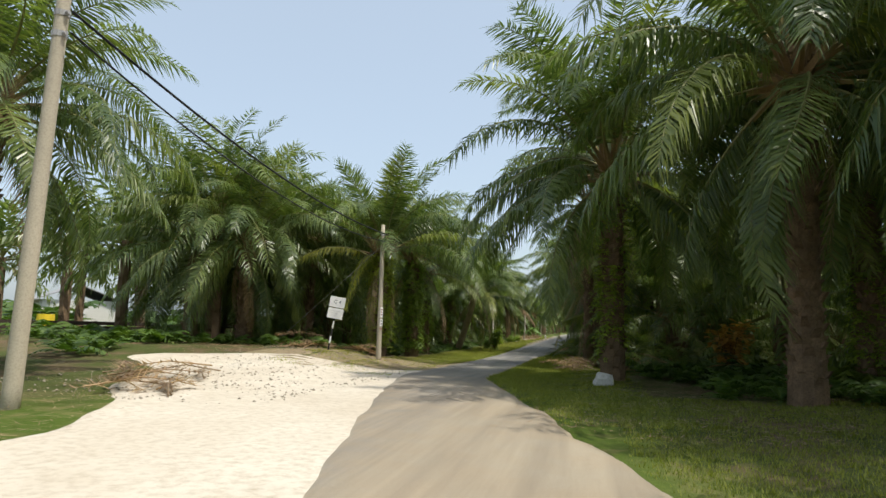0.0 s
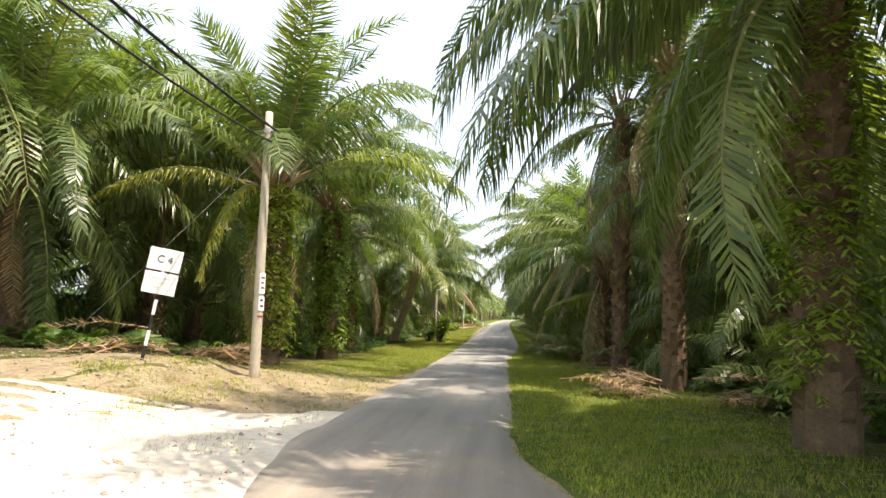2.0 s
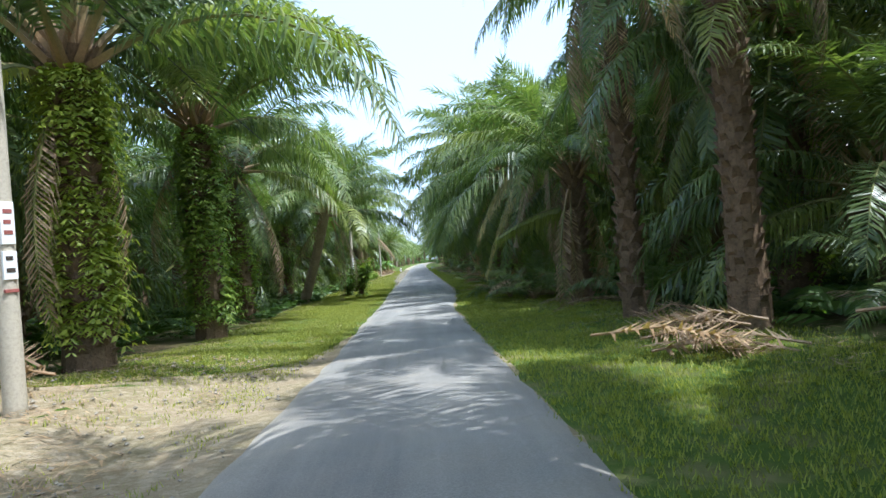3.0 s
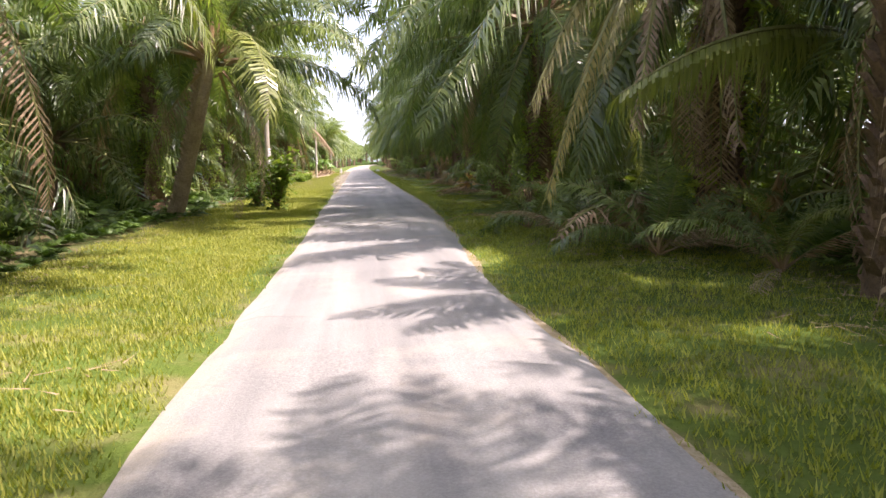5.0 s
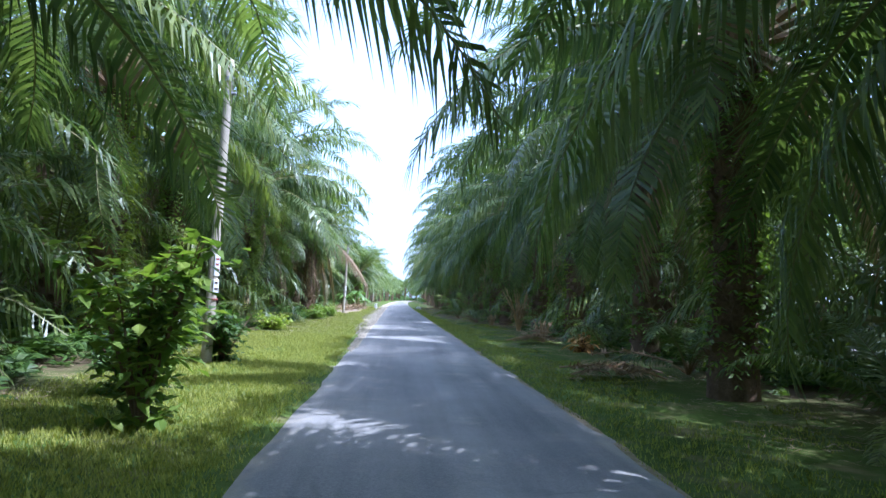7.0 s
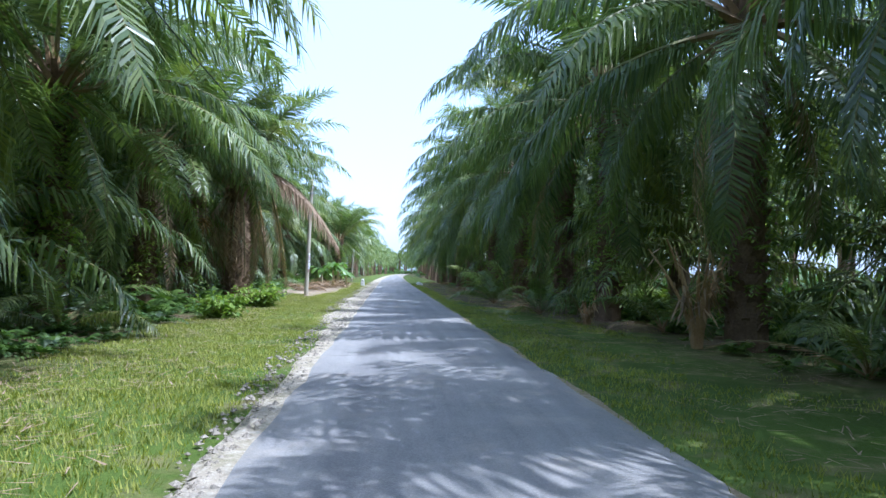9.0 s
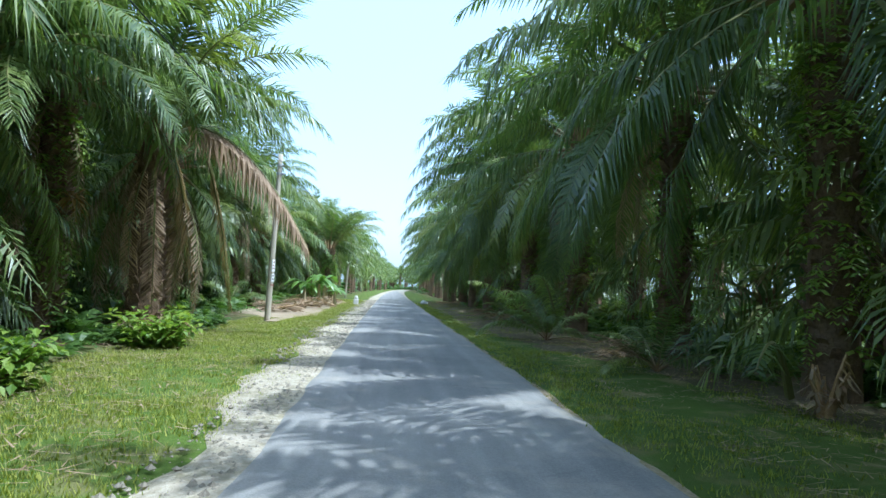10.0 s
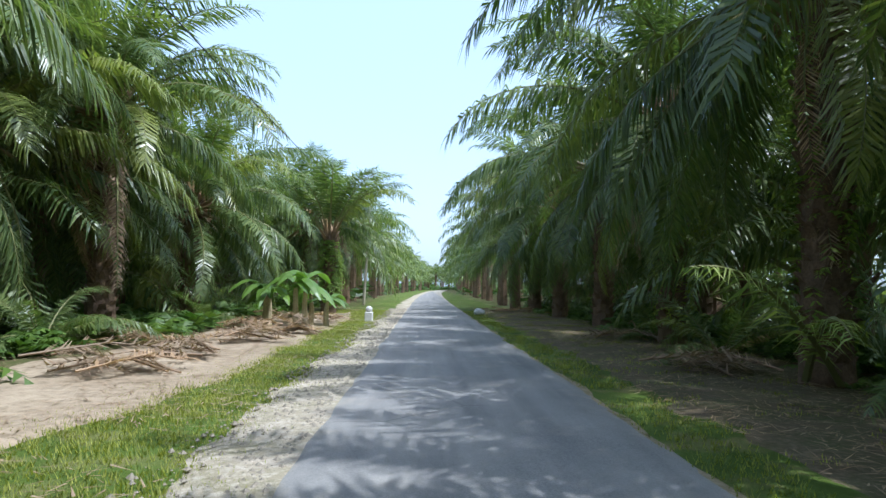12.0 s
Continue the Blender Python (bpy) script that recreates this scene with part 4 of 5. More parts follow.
def lawn(x0, x1, y0, y1, count, seed, keep):
    """Short grass: single-triangle blades, joined into one mesh."""
    rnd = random.Random(seed)
    verts, faces = [], []
    for _ in range(count):
        x, y = rnd.uniform(x0, x1), rnd.uniform(y0, y1)
        if not keep(x, y, rnd):
            continue
        z = level(x, y)
        for k in range(4):
            a, h = rnd.uniform(0, 2 * math.pi), rnd.uniform(0.02, 0.062)
            px, py = x + rnd.uniform(-0.06, 0.06), y + rnd.uniform(-0.06, 0.06)
            c, n = math.cos(a), math.sin(a)
            b = len(verts)
            verts += [(px - n * 0.007, py + c * 0.007, z - 0.01), (px + n * 0.007, py - c * 0.007, z - 0.01), (px + c * h * 0.7, py + n * h * 0.7, z + h)]
            faces.append((b, b + 1, b + 2))
    return tagged(put("grass", mesh_of("grass", verts, faces, [GRASS])), "short bright green verge grass", "grass", kind="stuff")


lawn(-8.2, -5.1, 23, 118, 66000, 14, lambda x, y, r: x < shoulder_edges(y)[0] + 0.9 * r.random() ** 2.5 and (y > 37 or x < dirt_edges(y)[0] + 1.2 * r.random() ** 2) and noise.noise(Vector((x * 0.7, y * 0.7, 2))) + 0.4 * r.random() > -0.2 + 0.45 * smooth(60, 75, y) * smooth(-6.9, -5.6, x) and not (bare_edges(y)[0] < x < bare_edges(y)[1] - 0.9 * r.random()))
lawn(-2.6, 1.2, 9, 118, 60000, 15, lambda x, y, r: x > road_edges(y)[1] - 0.1 + 0.4 * r.random() ** 2 and noise.noise(Vector((x * 0.7, y * 0.7, 5))) + 0.4 * r.random() > -0.25 + 0.75 * smooth(0.3, 2.2 - 1.1 * smooth(76, 86, y), x - road_edges(y)[1]) + 0.25 * smooth(72, 84, y))

lawn(-2.6, 1.6, 11, 42, 22000, 16, lambda x, y, r: x > road_edges(y)[1] + 0.4 * r.random() ** 2 and x < 0.5 + r.random())
lawn(0.5, 7.0, 2, 14, 16000, 18, lambda x, y, r: x > road_edges(y)[1] + 0.5 * r.random())
lawn(-6.4, -4.5, 27, 58, 16000, 22, lambda x, y, r: -6.2 < x < road_edges(y)[0] - 0.12 * r.random() and noise.noise(Vector((x * 0.9, y * 0.9, 22))) + 0.4 * r.random() > -0.1)
lawn(-7.9, -5.2, 36, 62, 14000, 17, lambda x, y, r: x < shoulder_edges(y)[0] + 0.3 * r.random())
lawn(-8.0, -5.3, 60, 118, 20000, 19, lambda x, y, r: x < shoulder_edges(y)[0] + 0.5 * r.random() ** 2 and not (bare_edges(y)[0] < x < bare_edges(y)[1] - 0.6 * r.random()))


def litter(x0, x1, y0, y1, count, seed, keep):
    """Dry leaflets and chips strewn over the soil, joined into one mesh."""
    rnd = random.Random(seed)
    verts, faces = [], []
    for _ in range(count):
        x, y = rnd.uniform(x0, x1), rnd.uniform(y0, y1)
        if not keep(x, y, rnd):
            continue
        z, a = level(x, y) + 0.04, rnd.uniform(0, 6.28)
        ln, w = rnd.uniform(0.08, 0.34), rnd.uniform(0.004, 0.011)
        d, sd = Vector((math.cos(a), math.sin(a), rnd.uniform(-0.04, 0.07))), Vector((-math.sin(a), math.cos(a), 0)) * w
        o = Vector((x, y, z + rnd.uniform(0, 0.02)))
        b = len(verts)
        verts += [o - sd, o + sd, o + d * ln]
        faces.append((b, b + 1, b + 2))
    return tagged(put("litter", mesh_of("litter", verts, faces, [DRY_LEAF])), "dry brown palm leaflets strewn on the soil", "leaf litter", kind="stuff")


litter(-1.2, 6.0, 8, 120, 34000, 31, lambda x, y, r: noise.noise(Vector((x * 0.5, y * 0.5, 9))) + 0.3 * r.random() > 0.02 + 0.35 * (1 - smooth(-1.2, 0.4, x)))
litter(-1.4, 2.8, 72, 122, 12000, 36, lambda x, y, r: x > leaf_soil(y)[0] - 0.4 and noise.noise(Vector((x * 1.1, y * 1.1, 16))) + 0.3 * r.random() > 0.05)
lawn(-1.4, 2.4, 72, 120, 12000, 23, lambda x, y, r: x > leaf_soil(y)[0] - 0.3 and noise.noise(Vector((x * 1.3, y * 1.3, 26))) + 0.2 * r.random() > 0.22)
litter(-13, -6.8, 60, 120, 14000, 32, lambda x, y, r: noise.noise(Vector((x * 0.5, y * 0.5, 3))) + 0.4 * r.random() > 0.1)
litter(-13, -5.3, 4, 60, 15000, 33, lambda x, y, r: noise.noise(Vector((x * 0.4, y * 0.4, 6))) + 0.4 * r.random() > 0.12 and (y > 17 or x < sand_edges(y)[0] + 0.8 * r.random()) and (y < 33 or x < -7.3))

litter(-13, -5.6, 18.5, 27, 5200, 35, lambda x, y, r: noise.noise(Vector((x * 0.9, y * 0.9, 8))) + 0.4 * r.random() > 0.08)
litter(-7.7, -5.4, 62, 112, 5200, 34, lambda x, y, r: noise.noise(Vector((x * 0.8, y * 0.8, 4))) + 0.3 * r.random() > 0.0)


def pebbles(count, seed, place):
    """Loose stones of the shoulder: small uneven lumps, joined into one mesh."""
    rnd = random.Random(seed)
    verts, faces = [], []
    for _ in range(count):
        x, y = place(rnd)
        s, z = 0.007 + 0.032 * rnd.random() ** 3, level(x, y) + 0.03
        b = len(verts)
        for dx, dy, dz in ((1, 0, 0), (0, 1, 0), (-1, 0, 0), (0, -1, 0), (0, 0, 0.8), (0, 0, -0.6)):
            verts.append((x + s * dx * rnd.uniform(0.6, 1.3), y + s * dy * rnd.uniform(0.6, 1.3), z + s * dz * rnd.uniform(0.6, 1.2)))
        faces += [(b, b + 1, b + 4), (b + 1, b + 2, b + 4), (b + 2, b + 3, b + 4), (b + 3, b, b + 4), (b + 1, b, b + 5), (b + 2, b + 1, b + 5), (b + 3, b + 2, b + 5), (b, b + 3, b + 5)]
    return tagged(put("loose_gravel", mesh_of("loose_gravel", verts, faces, [PEBBLE])), "loose pale stones along the asphalt edge", "gravel", kind="stuff")


PEBBLE = two_scale("pale_pebble", (0.3, 0.26, 0.2), (0.22, 0.19, 0.14), (0.4, 0.36, 0.29), 9, 60, 0.9)


def by_the_road(rnd):
    y = 56 + 64 * rnd.random() ** 0.8
    w = 0.15 + 0.45 * smooth(60, 68, y) + 0.3 * smooth(72, 80, y)
    return road_edges(y)[0] + 0.1 - w * rnd.random() ** 1.5, y


def at_the_junction(rnd):
    """Stones strewn over the sand and the dirt verge."""
    while True:
        x, y = rnd.uniform(-11.0, -4.6), rnd.uniform(9, 27)
        if x < road_edges(y)[0] - 0.05 and noise.noise(Vector((x * 0.6, y * 0.6, 4))) + 0.5 * rnd.random() > 0.1:
            return x, y


pebbles(8000, 41, by_the_road)
pebbles(2600, 42, at_the_junction)
lawn(-5.9, -4.8, 60, 118, 5200, 21, lambda x, y, r: shoulder_edges(y)[0] < x < road_edges(y)[0] - 0.03 and noise.noise(Vector((x * 1.6, y * 0.9, 15))) + 0.3 * r.random() > 0.22)
lawn(-8.6, -4.9, 17, 29, 7000, 20, lambda x, y, r: x < road_edges(y)[0] - 0.2 and noise.noise(Vector((x * 0.8, y * 0.8, 12))) + 0.3 * r.random() > 0.12)


# ---- poles, wires, sign and stones ----
def utility_pole(x, y, height, lean=(0.0, 0.0), radius=0.095):
    z = level(x, y)
    pole = tagged(new("utility_pole"), "pale weathered concrete utility pole beside the road", "utility pole", "poles along the road")
    pole.location = (x, y, z)
    n = 12
    pts = [(lean[0] * i / n, lean[1] * i / n, -0.3 + (height + 0.3) * i / n) for i in range(n + 1)]
    v, f = tube(pts, [radius * (1 - 0.3 * i / n) for i in range(n + 1)], 12)
    me = mesh_of("shaft", v, f, [CONCRETE])
    for p in me.polygons:
        p.use_smooth = len(p.vertices) == 4
    put("shaft", me, pole)
    for h in ((height - 1.2, height - 1.5) if height > 6.5 else (height - 0.35, height - 0.6)):
        c = Vector((lean[0] * h / height, lean[1] * h / height, h))
        v, f = tube([c + Vector((0, 0, -0.04)), c + Vector((0, 0, 0.04))], [radius * 0.86] * 2, 12)
        clamp = put("clamp", mesh_of("clamp", v, f, [STEEL]), pole)
        v, f = tube([c, c + Vector((0.16, -0.05, 0))], [0.03, 0.03], 6)
        put("cable_hook", mesh_of("cable_hook", v, f, [STEEL]), clamp)
    return pole


POLES = [(-7.36, 7.6, 6.6, (0.3, 0)), (-6.98, 22.68, 4.75, (0, 0)), (-7.0, 52.95, 5.2, (0.1, 0)), (-7.38, 87.5, 5.0, (0.12, 0)), (-7.6, 126.0, 6.2, (0.3, 0)), (-8.4, 178.0, 6.2, (0, 0)), (-8.2, 225.0, 6.2, (0, 0))]
for x, y, h, ln in POLES:
    utility_pole(x, y, h, ln, 0.125 if h > 6.5 else 0.095)


def cable(a, b, sag, radius, name="overhead_cable", label="black overhead cable slung between the poles"):
    pts = []
    for i in range(17):
        s = i / 16
        p = Vector(a).lerp(Vector(b), s)
        p.z -= 4 * sag * s * (1 - s)
        pts.append(p)
    v, f = tube(pts, [radius] * 17, 6)
    return tagged(put(name, mesh_of(name, v, f, [CABLE])), label, "cable", "overhead cables")


def pole_top(k, drop):
    x, y, h, ln = POLES[k]
    return (x + ln[0] + 0.16, y - 0.05, level(x, y) + h - drop)


for k in range(len(POLES) - 1):
    cable(pole_top(k, 1.2 if k == 0 else 0.35), pole_top(k + 1, 0.35), 0.4, 0.022 if k == 0 else 0.009)
    if k == 0:
        cable(pole_top(k, 1.5), pole_top(k + 1, 0.6), 0.55, 0.016)
wire = cable((-6.98, 22.6, level(-7, 22.7) + 4.0), (-12.2, 24.6, level(-12.2, 24.6)), 0.03, 0.006, "stay_wire", "thin steel stay wire from the pole to the ground")
wire.data.materials[0] = STEEL


def estate_sign():
    z = level(-8.27, 21.6) + 0.0
    s = tagged(new("block_sign"), "two white boards on a leaning black-and-white post", "sign")
    s.location, s.rotation_euler = (-8.4, 21.5, z), (0, radians(9), radians(14))
    for k in range(6):
        bm = bmesh.new()
        box(bm, -0.024, 0.024, -0.024, 0.024, -0.2 if k == 0 else 0.25 * k, 0.25 * (k + 1) if k < 5 else 1.81, 0.004)
        part("post_band", bm, (BLACK, WHITE)[k % 2], s)
    boards = []
    for z0, z1 in ((1.09, 1.44), (1.47, 1.83)):
        bm = bmesh.new()
        box(bm, -0.26, 0.26, -0.045, -0.032, z0, z1, 0.003)
        boards.append(part("board", bm, WHITE, s))
    return boards


lower_board, upper_board = estate_sign()


def rock(x, y, size, seed, label="white painted boulder on the grass verge"):
    bm = bmesh.new()
    bmesh.ops.create_icosphere(bm, subdivisions=3, radius=1.0)
    for v in bm.verts:
        d = 1 + 0.28 * noise.noise(v.co * 1.3 + Vector((seed * 9.1, 0, 0))) + 0.12 * noise.noise(v.co * 3.1 + Vector((0, seed * 5.7, 0)))
        v.co = Vector((v.co.x * size * 0.95 * d, v.co.y * size * 0.85 * d, max(v.co.z * size * 0.8 * d, -size * 0.45)))
    ob = part("boulder", bm, ROCK)
    ob.location = (x, y, level(x, y) + size * 0.4)
    return tagged(ob, label, "boulder")


rock(0.49, 16.6, 0.26, 1)


# ---- small things ----
RED = two_scale("faded_red_paint", (0.26, 0.08, 0.06), (0.32, 0.11, 0.09), (0.2, 0.07, 0.06), 6, 40, 0.6)
YELLOW = two_scale("yellow_paint", (0.75, 0.55, 0.03), (0.8, 0.6, 0.05), (0.6, 0.42, 0.03), 3, 30, 0.5)
PALE_STEM = two_scale("banana_stem", (0.42, 0.36, 0.22), (0.5, 0.42, 0.26), (0.24, 0.16, 0.08), 3, 20, 0.8)
PLASTER = two_scale("white_plaster", (0.7, 0.7, 0.66), (0.76, 0.75, 0.72), (0.6, 0.58, 0.54), 0.8, 12, 0.9)
ROOFING = two_scale("grey_roof_sheet", (0.3, 0.3, 0.3), (0.36, 0.36, 0.36), (0.24, 0.22, 0.2), 0.6, 8, 0.6)
TIMBER = two_scale("dark_timber", (0.05, 0.04, 0.03), (0.08, 0.06, 0.045), (0.03, 0.025, 0.02), 1, 15, 0.9)


def pole_plates(x, y, lean, height):
    """Painted number bands on a pole, drawn as plain bars."""
    pl = tagged(new("pole_marking"), "faded red and white marking plate strapped to a pole", "marking")
    r = 0.09
    pl.location = (x + lean[0] * 1.5 / height, y + lean[1] * 1.5 / height, level(x, y) + 1.1)
    pl.rotation_euler[2] = radians(55)
    for z0, z1, m in ((0.36, 0.72, WHITE), (0.06, 0.3, WHITE), (-0.05, -0.02, RED)):
        bm = bmesh.new()
        box(bm, -0.055, 0.055, -r - 0.006, -r + 0.03, z0, z1, 0.003)
        part("plate", bm, m, pl)
    for k in range(5):
        z0 = 0.64 - 0.09 * k if k < 3 else 0.24 - 0.1 * (k - 3)
        bm = bmesh.new()
        box(bm, -0.035, 0.035 - 0.012 * (k % 2), -r - 0.01, -r - 0.004, z0 - 0.018, z0 + 0.018)
        part("bar", bm, RED if k < 3 else TIMBER, pl)
    return pl


for k in (1, 2, 3):
    x, y, h, ln = POLES[k]
    pole_plates(x, y, ln, h)


def bush(x, y, height, width, count, seed, material, label, leaf=0.16):
    """A leafy shrub: thin stems and many small pointed leaves, uneven in outline."""
    rnd = random.Random(seed)
    thing = tagged(new("shrub"), label, "shrub")
    thing.location = (x, y, level(x, y))
    V, F = [], []
    tips = []
    for k in range(16):
        a, l = rnd.uniform(0, 2 * math.pi), rnd.uniform(0.55, 1.0)
        tip = Vector((math.cos(a) * width * 0.5 * l * rnd.random() ** 0.5, math.sin(a) * width * 0.5 * l, height * l))
        pts = [Vector((0, 0, -0.05)).lerp(tip, s) + Vector((0, 0, 0.25 * height * s * (1 - s))) for s in (0, 0.35, 0.7, 1)]
        v, f = tube(pts, [0.018, 0.014, 0.009, 0.004], 4, False)
        b = len(V)
        V += v
        F += [tuple(i + b for i in q) for q in f]
        tips.append(pts)
    tagged(put("stem", mesh_of("stem", V, F, [BARK]), thing), kind="stuff")
    V, F = [], []
    for k in range(count):
        pts = rnd.choice(tips)
        i = rnd.choice((0, 1, 1, 2, 2, 2))
        p = pts[i].lerp(pts[i + 1], rnd.random()) + Vector((rnd.gauss(0, 0.12), rnd.gauss(0, 0.12), rnd.gauss(0, 0.1)))
        p.z = max(p.z, 0.05)
        a = rnd.uniform(0, 2 * math.pi)
        d = Vector((math.cos(a), math.sin(a), rnd.uniform(-0.6, 0.5))).normalized()
        sd = d.cross(Vector((0, 0, 1))).normalized() * leaf * 0.28
        L = leaf * rnd.uniform(0.6, 1.2)
        b = len(V)
        V += [p, p + d * L * 0.5 + sd, p + d * L + Vector((0, 0, -0.25 * L)), p + d * L * 0.5 - sd]
        F.append((b, b + 1, b + 2, b + 3))
    tagged(put("foliage", mesh_of("foliage", V, F, [material]), thing), kind="stuff")
    return thing


ORANGE_LEAF = leaf_mat("withered_fern", (0.36, 0.19, 0.06), (0.55, 0.33, 0.12), (0.5, 0.3, 0.1), 0.7, 0.3, 0.99)
bush(-6.1, 47.6, 1.8, 1.5, 800, 4, TRUNK_FERN, "bright green leafy shrub beside a utility pole", 0.2)
bush(-6.9, 49.4, 1.0, 1.3, 700, 5, BROAD_LEAF, "low green leafy shrub on the verge")
bush(-6.8, 53.3, 0.9, 1.2, 600, 6, FERN_LEAF, "low green weeds round a pole's foot")
bush(-7.6, 74.0, 0.55, 1.6, 800, 7, TRUNK_FERN, "low green shrub at the edge of the palms")
bush(-7.7, 79.0, 0.6, 1.8, 900, 8, TRUNK_FERN, "low green shrub at the edge of the palms")
bush(-7.8, 63.4, 0.6, 1.4, 600, 9, TRUNK_FERN, "low green shrub at the edge of the palms")
bush(-8.6, 108.8, 1.6, 1.8, 900, 10, BROAD_LEAF, "leafy green shrub below a palm")
bush(4.2, 21.0, 1.7, 1.5, 420, 12, ORANGE_LEAF, "withered orange-brown shrub under the palms", 0.28)
bush(1.0, 58.5, 0.6, 0.7, 160, 14, ORANGE_LEAF, "withered orange-brown fern clump", 0.22)


def banana_plant(x, y, height, seed):
    rnd = random.Random(seed)
    plant = tagged(new("banana_plant"), "small banana plant with broad green leaves and pale stems", "banana plant", "banana plants")
    plant.location = (x, y, level(x, y))
    for k in range(3):
        a = rnd.uniform(0, 6.28)
        h = height * rnd.uniform(0.45, 0.7)
        o = Vector((math.cos(a) * 0.25, math.sin(a) * 0.25, 0))
        v, f = tube([o + Vector((0, 0, -0.1)), o * 0.9 + Vector((0, 0, h * 0.5)), o * 1.1 + Vector((0, 0, h))], [0.09, 0.075, 0.045], 8)
        put("stem", mesh_of("stem", v, f, [PALE_STEM]), plant)
        for j in range(4):
            w = rnd.uniform(0, 6.28)
            d = Vector((math.cos(w), math.sin(w), 0))
            sd = Vector((-math.sin(w), math.cos(w), 0))
            L, e = height * rnd.uniform(0.5, 0.8), rnd.uniform(0.5, 1.1)
            V, F = [], []
            n = 8
            for i in range(n + 1):
                u = i / n
                q = o + Vector((0, 0, h)) + d * L * u * math.cos(e * 0.6) + Vector((0, 0, L * (u * math.sin(e) - 0.9 * u * u)))
                hw = 0.17 * height * 0.5 * math.sin(math.pi * min(0.06 + u * 0.94, 0.995)) ** 0.6
                V += [q - sd * hw + Vector((0, 0, -hw * 0.35)), q, q + sd * hw + Vector((0, 0, -hw * 0.35))]
            for i in range(n):
                for m in (0, 1):
                    F.append((3 * i + m, 3 * i + m + 1, 3 * i + m + 4, 3 * i + m + 3))
            put("leaf", mesh_of("leaf", V, F, [BROAD_LEAF]), plant)
    return plant


for i, (x, y, h) in enumerate(((-7.5, 103.6, 2.2), (-8.3, 104.2, 1.9), (-7.0, 104.6, 1.5))):
    banana_plant(x, y, h, 60 + i)


def marker_post(x, y):
    """A squat whitewashed stone post with a rounded head."""
    m = tagged(new("marker_stone"), "squat whitewashed marker stone at the road's edge", "marker stone")
    m.location = (x, y, level(x, y))
    bm = bmesh.new()
    box(bm, -0.14, 0.14, -0.12, 0.12, -0.05, 0.34, 0.03)
    part("shaft", bm, ROCK, m)
    bm = bmesh.new()
    bmesh.ops.create_icosphere(bm, subdivisions=2, radius=0.12, matrix=Matrix.Translation((0, 0, 0.43)))
    part("head", bm, ROCK, m)
    return m


marker_post(-5.75, 107.6)
rock(-1.35, 115.0, 0.22, 4, "white painted boulder at the road's edge")
rock(-1.1, 115.6, 0.15, 5, "small white boulder at the road's edge")


def frond_pile(x, y, size, seed, label="heap of cut brown palm fronds on the ground"):
    """Cut fronds heaped under a palm."""
    rnd = random.Random(seed)
    pile = tagged(new("frond_pile"), label, "frond pile")
    pile.location = (x, y, level(x, y))
    for k in range(9):
        a, r = rnd.uniform(0, 6.28), size * rnd.uniform(0.1, 0.5)
        d = Vector((math.cos(a + 2 + rnd.uniform(-1, 1)), math.sin(a + 2 + rnd.uniform(-1, 1)), 0))
        o = Vector((math.cos(a) * r, math.sin(a) * r * 0.6, 0.04 + 0.05 * k * rnd.random()))
        V, F = tube([o - d * size * 0.5, o + Vector((0, 0, 0.12)), o + d * size * 0.5], [0.017, 0.012, 0.005], 4, False)
        for i in range(34):
            for sgn in (-1, 1):
                u = rnd.uniform(-0.4, 0.5)
                q = o + d * size * u + Vector((0, 0, 0.12 * (1 - abs(2 * u))))
                sd = Vector((-d.y, d.x, 0)) * sgn
                e = q + (sd + d * 0.7).normalized() * 0.3 * rnd.uniform(0.6, 1.2) + Vector((0, 0, rnd.uniform(-0.1, 0.12)))
                e.z = max(e.z, 0.01)
                b = len(V)
                V += [q - d * 0.018, q + d * 0.018, e]
                F.append((b, b + 1, b + 2))
        tagged(put("cut_frond", mesh_of("cut_frond", V, F, [DRY_LEAF]), pile), kind="stuff")
    return pile


for i, (x, y, sz) in enumerate(((-0.45, 23.9, 1.3), (0.2, 25.6, 1.2), (1.5, 22.4, 1.4), (0.3, 37.2, 1.4), (0.8, 40.0, 1.6), (-0.2, 52.5, 1.3), (0.5, 61.0, 1.2), (0.9, 80.0, 1.4), (0.4, 94.5, 1.4), (0.8, 100.5, 1.6),
                                (0.8, 118.0, 2.2), (-8.0, 93.6, 1.6), (-9.6, 97.5, 1.5), (-8.6, 105.8, 1.5), (-7.2, 106.2, 1.2), (-7.6, 98.4, 1.5), (-8.2, 101.6, 1.4), (-7.0, 100.8, 1.0), (-7.8, 95.4, 1.2), (-8.4, 24.0, 1.4), (-9.6, 22.8, 1.6), (-7.6, 10.6, 1.8), (-8.8, 13.0, 1.8), (-7.9, 79.8, 1.2))):
    frond_pile(x, y, sz, 70 + i)


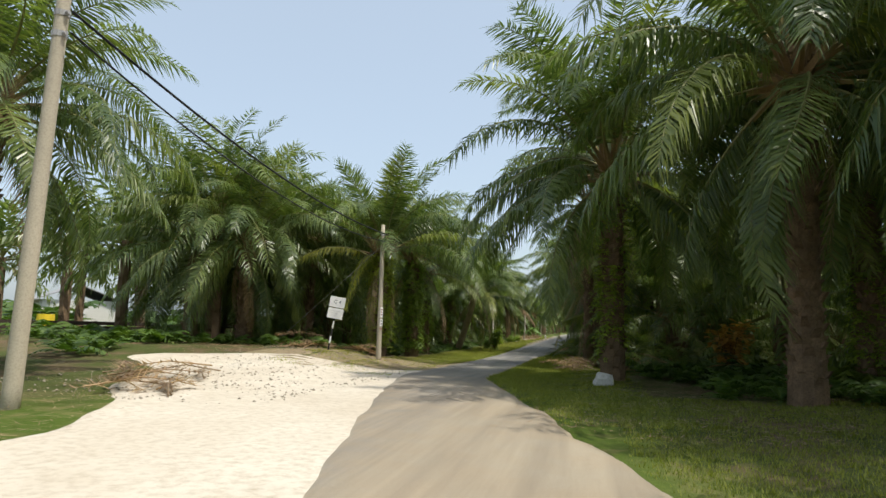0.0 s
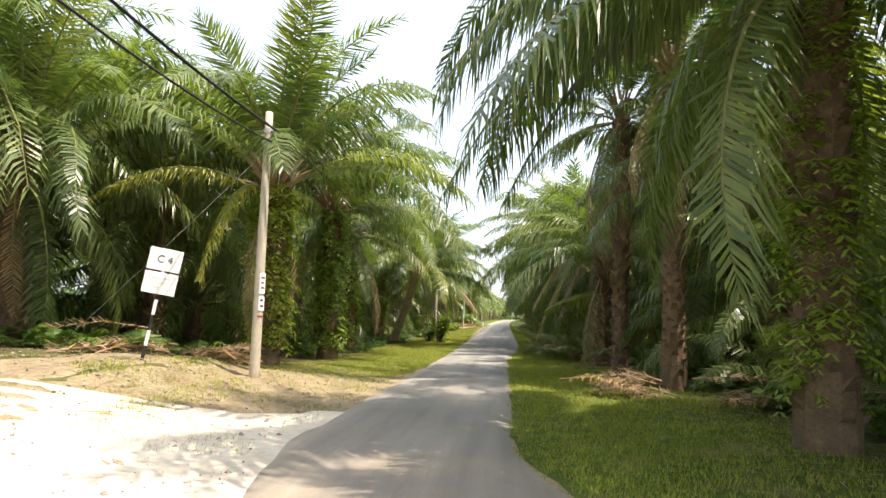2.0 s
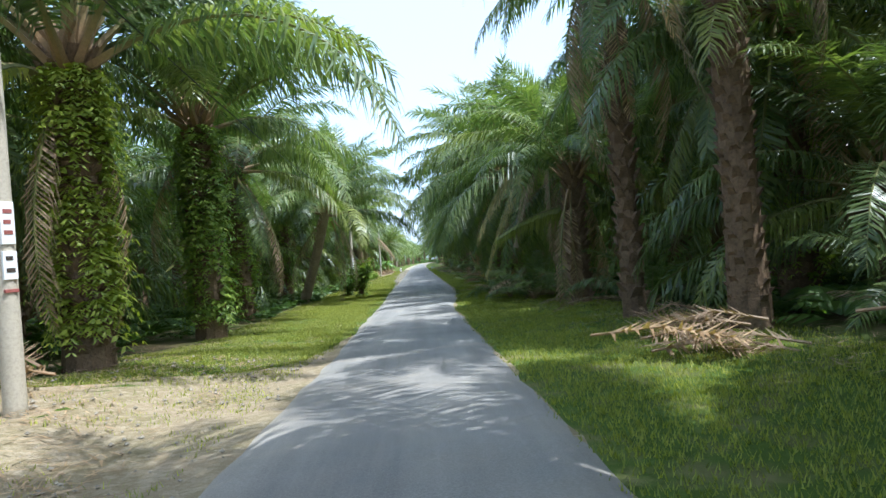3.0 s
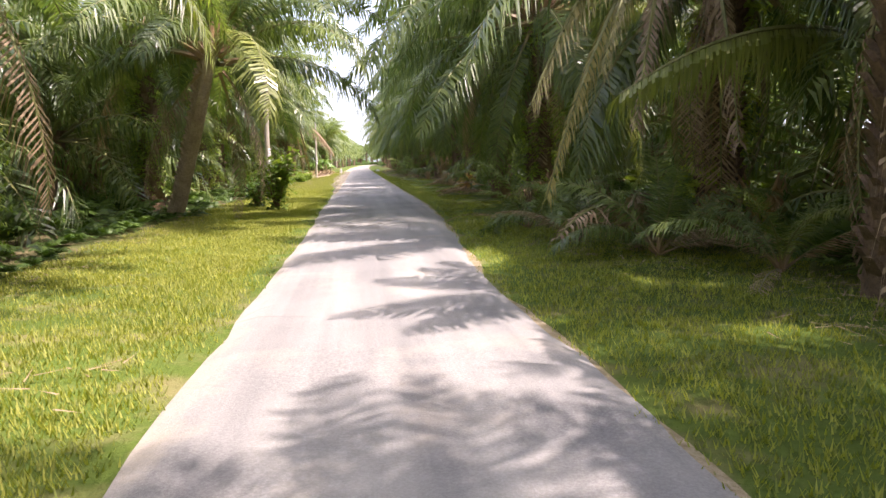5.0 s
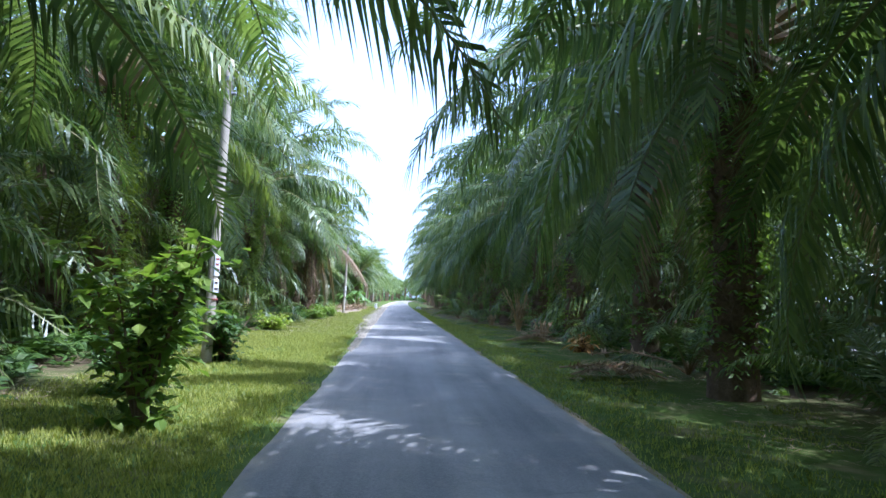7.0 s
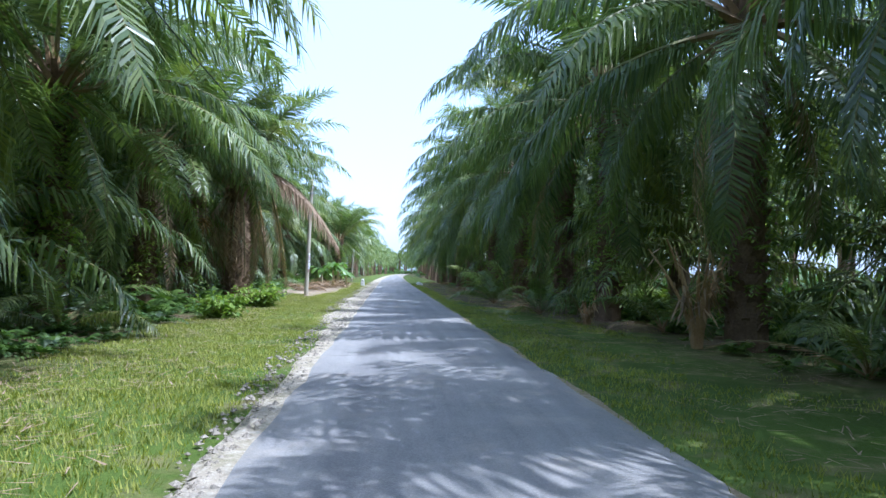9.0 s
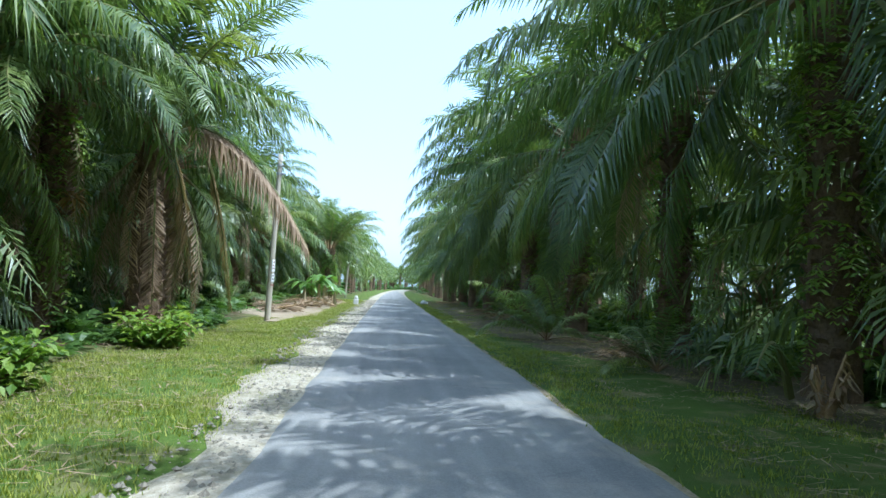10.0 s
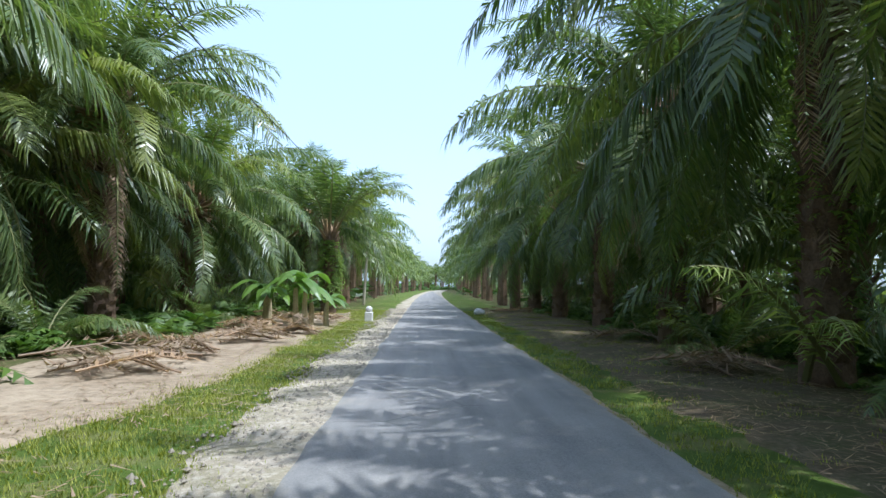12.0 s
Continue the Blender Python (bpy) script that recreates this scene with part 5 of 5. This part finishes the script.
def house(x, y, turn):
    """The low house that shows between the trunks beyond the junction."""
    h = tagged(new("house"), "small white house with a grey sheet roof behind palms", "house")
    h.location, h.rotation_euler[2] = (x, y, 0.42), radians(turn)
    for x0, x1, y0, y1 in ((-4, 4, -3, -2.85), (-4, 4, 2.85, 3), (-4, -3.85, -2.85, 2.85), (3.85, 4, -2.85, 2.85)):
        bm = bmesh.new()
        box(bm, x0, x1, y0, y1, -0.2, 2.6)
        part("wall", bm, PLASTER, h)
    for sgn in (-1, 1):
        bm = bmesh.new()
        vs = [bm.verts.new(v) for v in ((-4.5, sgn * 3.6, 2.5), (4.5, sgn * 3.6, 2.5), (4.5, 0, 3.9), (-4.5, 0, 3.9), (-4.5, sgn * 3.6, 2.58), (4.5, sgn * 3.6, 2.58), (4.5, 0, 3.98), (-4.5, 0, 3.98))]
        for q in ((0, 1, 2, 3), (7, 6, 5, 4), (0, 4, 5, 1), (1, 5, 6, 2), (3, 2, 6, 7), (0, 3, 7, 4)):
            bm.faces.new([vs[i] for i in q])
        part("roof", bm, ROOFING, h)
    for xx in (-2.2, 1.6):
        bm = bmesh.new()
        box(bm, xx - 0.6, xx + 0.6, -3.03, -2.99, 0.9, 2.0)
        part("window", bm, TIMBER, h)
    return h


house(-47.0, 54.5, -40)
tank = bmesh.new()
bmesh.ops.create_cone(tank, segments=20, radius1=0.7, radius2=0.62, depth=1.3, cap_ends=True)
tank = tagged(part("water_tank", tank, YELLOW), "bright yellow water tank near a white house", "water tank")
tank.location = (-41.0, 45.0, 1.07)


def board_fence(x, y, turn, length):
    f = tagged(new("board_fence"), "low dark timber fence in front of a house", "fence")
    f.location, f.rotation_euler[2] = (x, y, 0.42), radians(turn)
    for k in range(int(length / 1.2) + 1):
        bm = bmesh.new()
        box(bm, k * 1.2 - 0.05, k * 1.2 + 0.05, -0.05, 0.05, -0.3, 1.0)
        part("post", bm, TIMBER, f)
    for k in range(4):
        bm = bmesh.new()
        box(bm, -0.1, length, -0.08, -0.05, 0.1 + 0.23 * k, 0.28 + 0.23 * k)
        part("rail_board", bm, TIMBER, f)
    return f


board_fence(-27.5, 24.5, 48, 9.0)


def text_on_sign():
    cu = bpy.data.curves.new("sign_text", "FONT")
    cu.body, cu.size, cu.extrude, cu.align_x, cu.align_y = "C 4", 0.17, 0.001, "CENTER", "CENTER"
    t = new("sign_text", cu)
    m = bpy.data.meshes.new_from_object(t)
    bpy.data.objects.remove(t)
    ob = put("lettering", m, upper_board)
    ob.data.materials.clear()
    ob.data.materials.append(STEEL_BLUE)
    ob.location, ob.rotation_euler = (0, -0.049, 1.65), (radians(90), 0, 0)
    for k in range(3):
        bm = bmesh.new()
        box(bm, -0.17, 0.17 - 0.08 * k, -0.0475, -0.0455, 1.35 - 0.075 * k - 0.015, 1.35 - 0.075 * k + 0.008)
        part("faded_line", bm, FADED, lower_board)


STEEL_BLUE = two_scale("blue_black_lettering", (0.03, 0.06, 0.09), (0.04, 0.08, 0.1), (0.06, 0.1, 0.1), 5, 40, 0.6)
FADED = two_scale("faded_lettering", (0.62, 0.62, 0.6), (0.66, 0.66, 0.64), (0.58, 0.57, 0.55), 5, 40, 0.6)
text_on_sign()


def withered_bunch(x, y, z, size, seed):
    """A bunch of withered fern blades that clings to a trunk."""
    rnd = random.Random(seed)
    V, F = [], []
    for k in range(60):
        a, e = rnd.uniform(0, 2 * math.pi), rnd.uniform(-0.9, 0.7)
        d = Vector((math.cos(a) * math.cos(e), math.sin(a) * math.cos(e), math.sin(e)))
        sd = d.cross(Vector((0, 0, 1))).normalized() * 0.035
        L = size * rnd.uniform(0.5, 1.1)
        b = len(V)
        V += [d * 0.05, d * L * 0.5 + sd, d * L + Vector((0, 0, -0.3 * L)), d * L * 0.5 - sd]
        F.append((b, b + 1, b + 2, b + 3))
    ob = tagged(put("withered_fern", mesh_of("withered_fern", V, F, [ORANGE_LEAF])), "withered orange-brown fern bunch clinging to a palm trunk", "fern")
    ob.location = (x, y, z)
    return ob


withered_bunch(-9.85, 80.3, 2.6, 0.5, 91)
oil_palm(-10.3, 80.5, 4.9, 71, ferns=200, skirt=2, old=6)
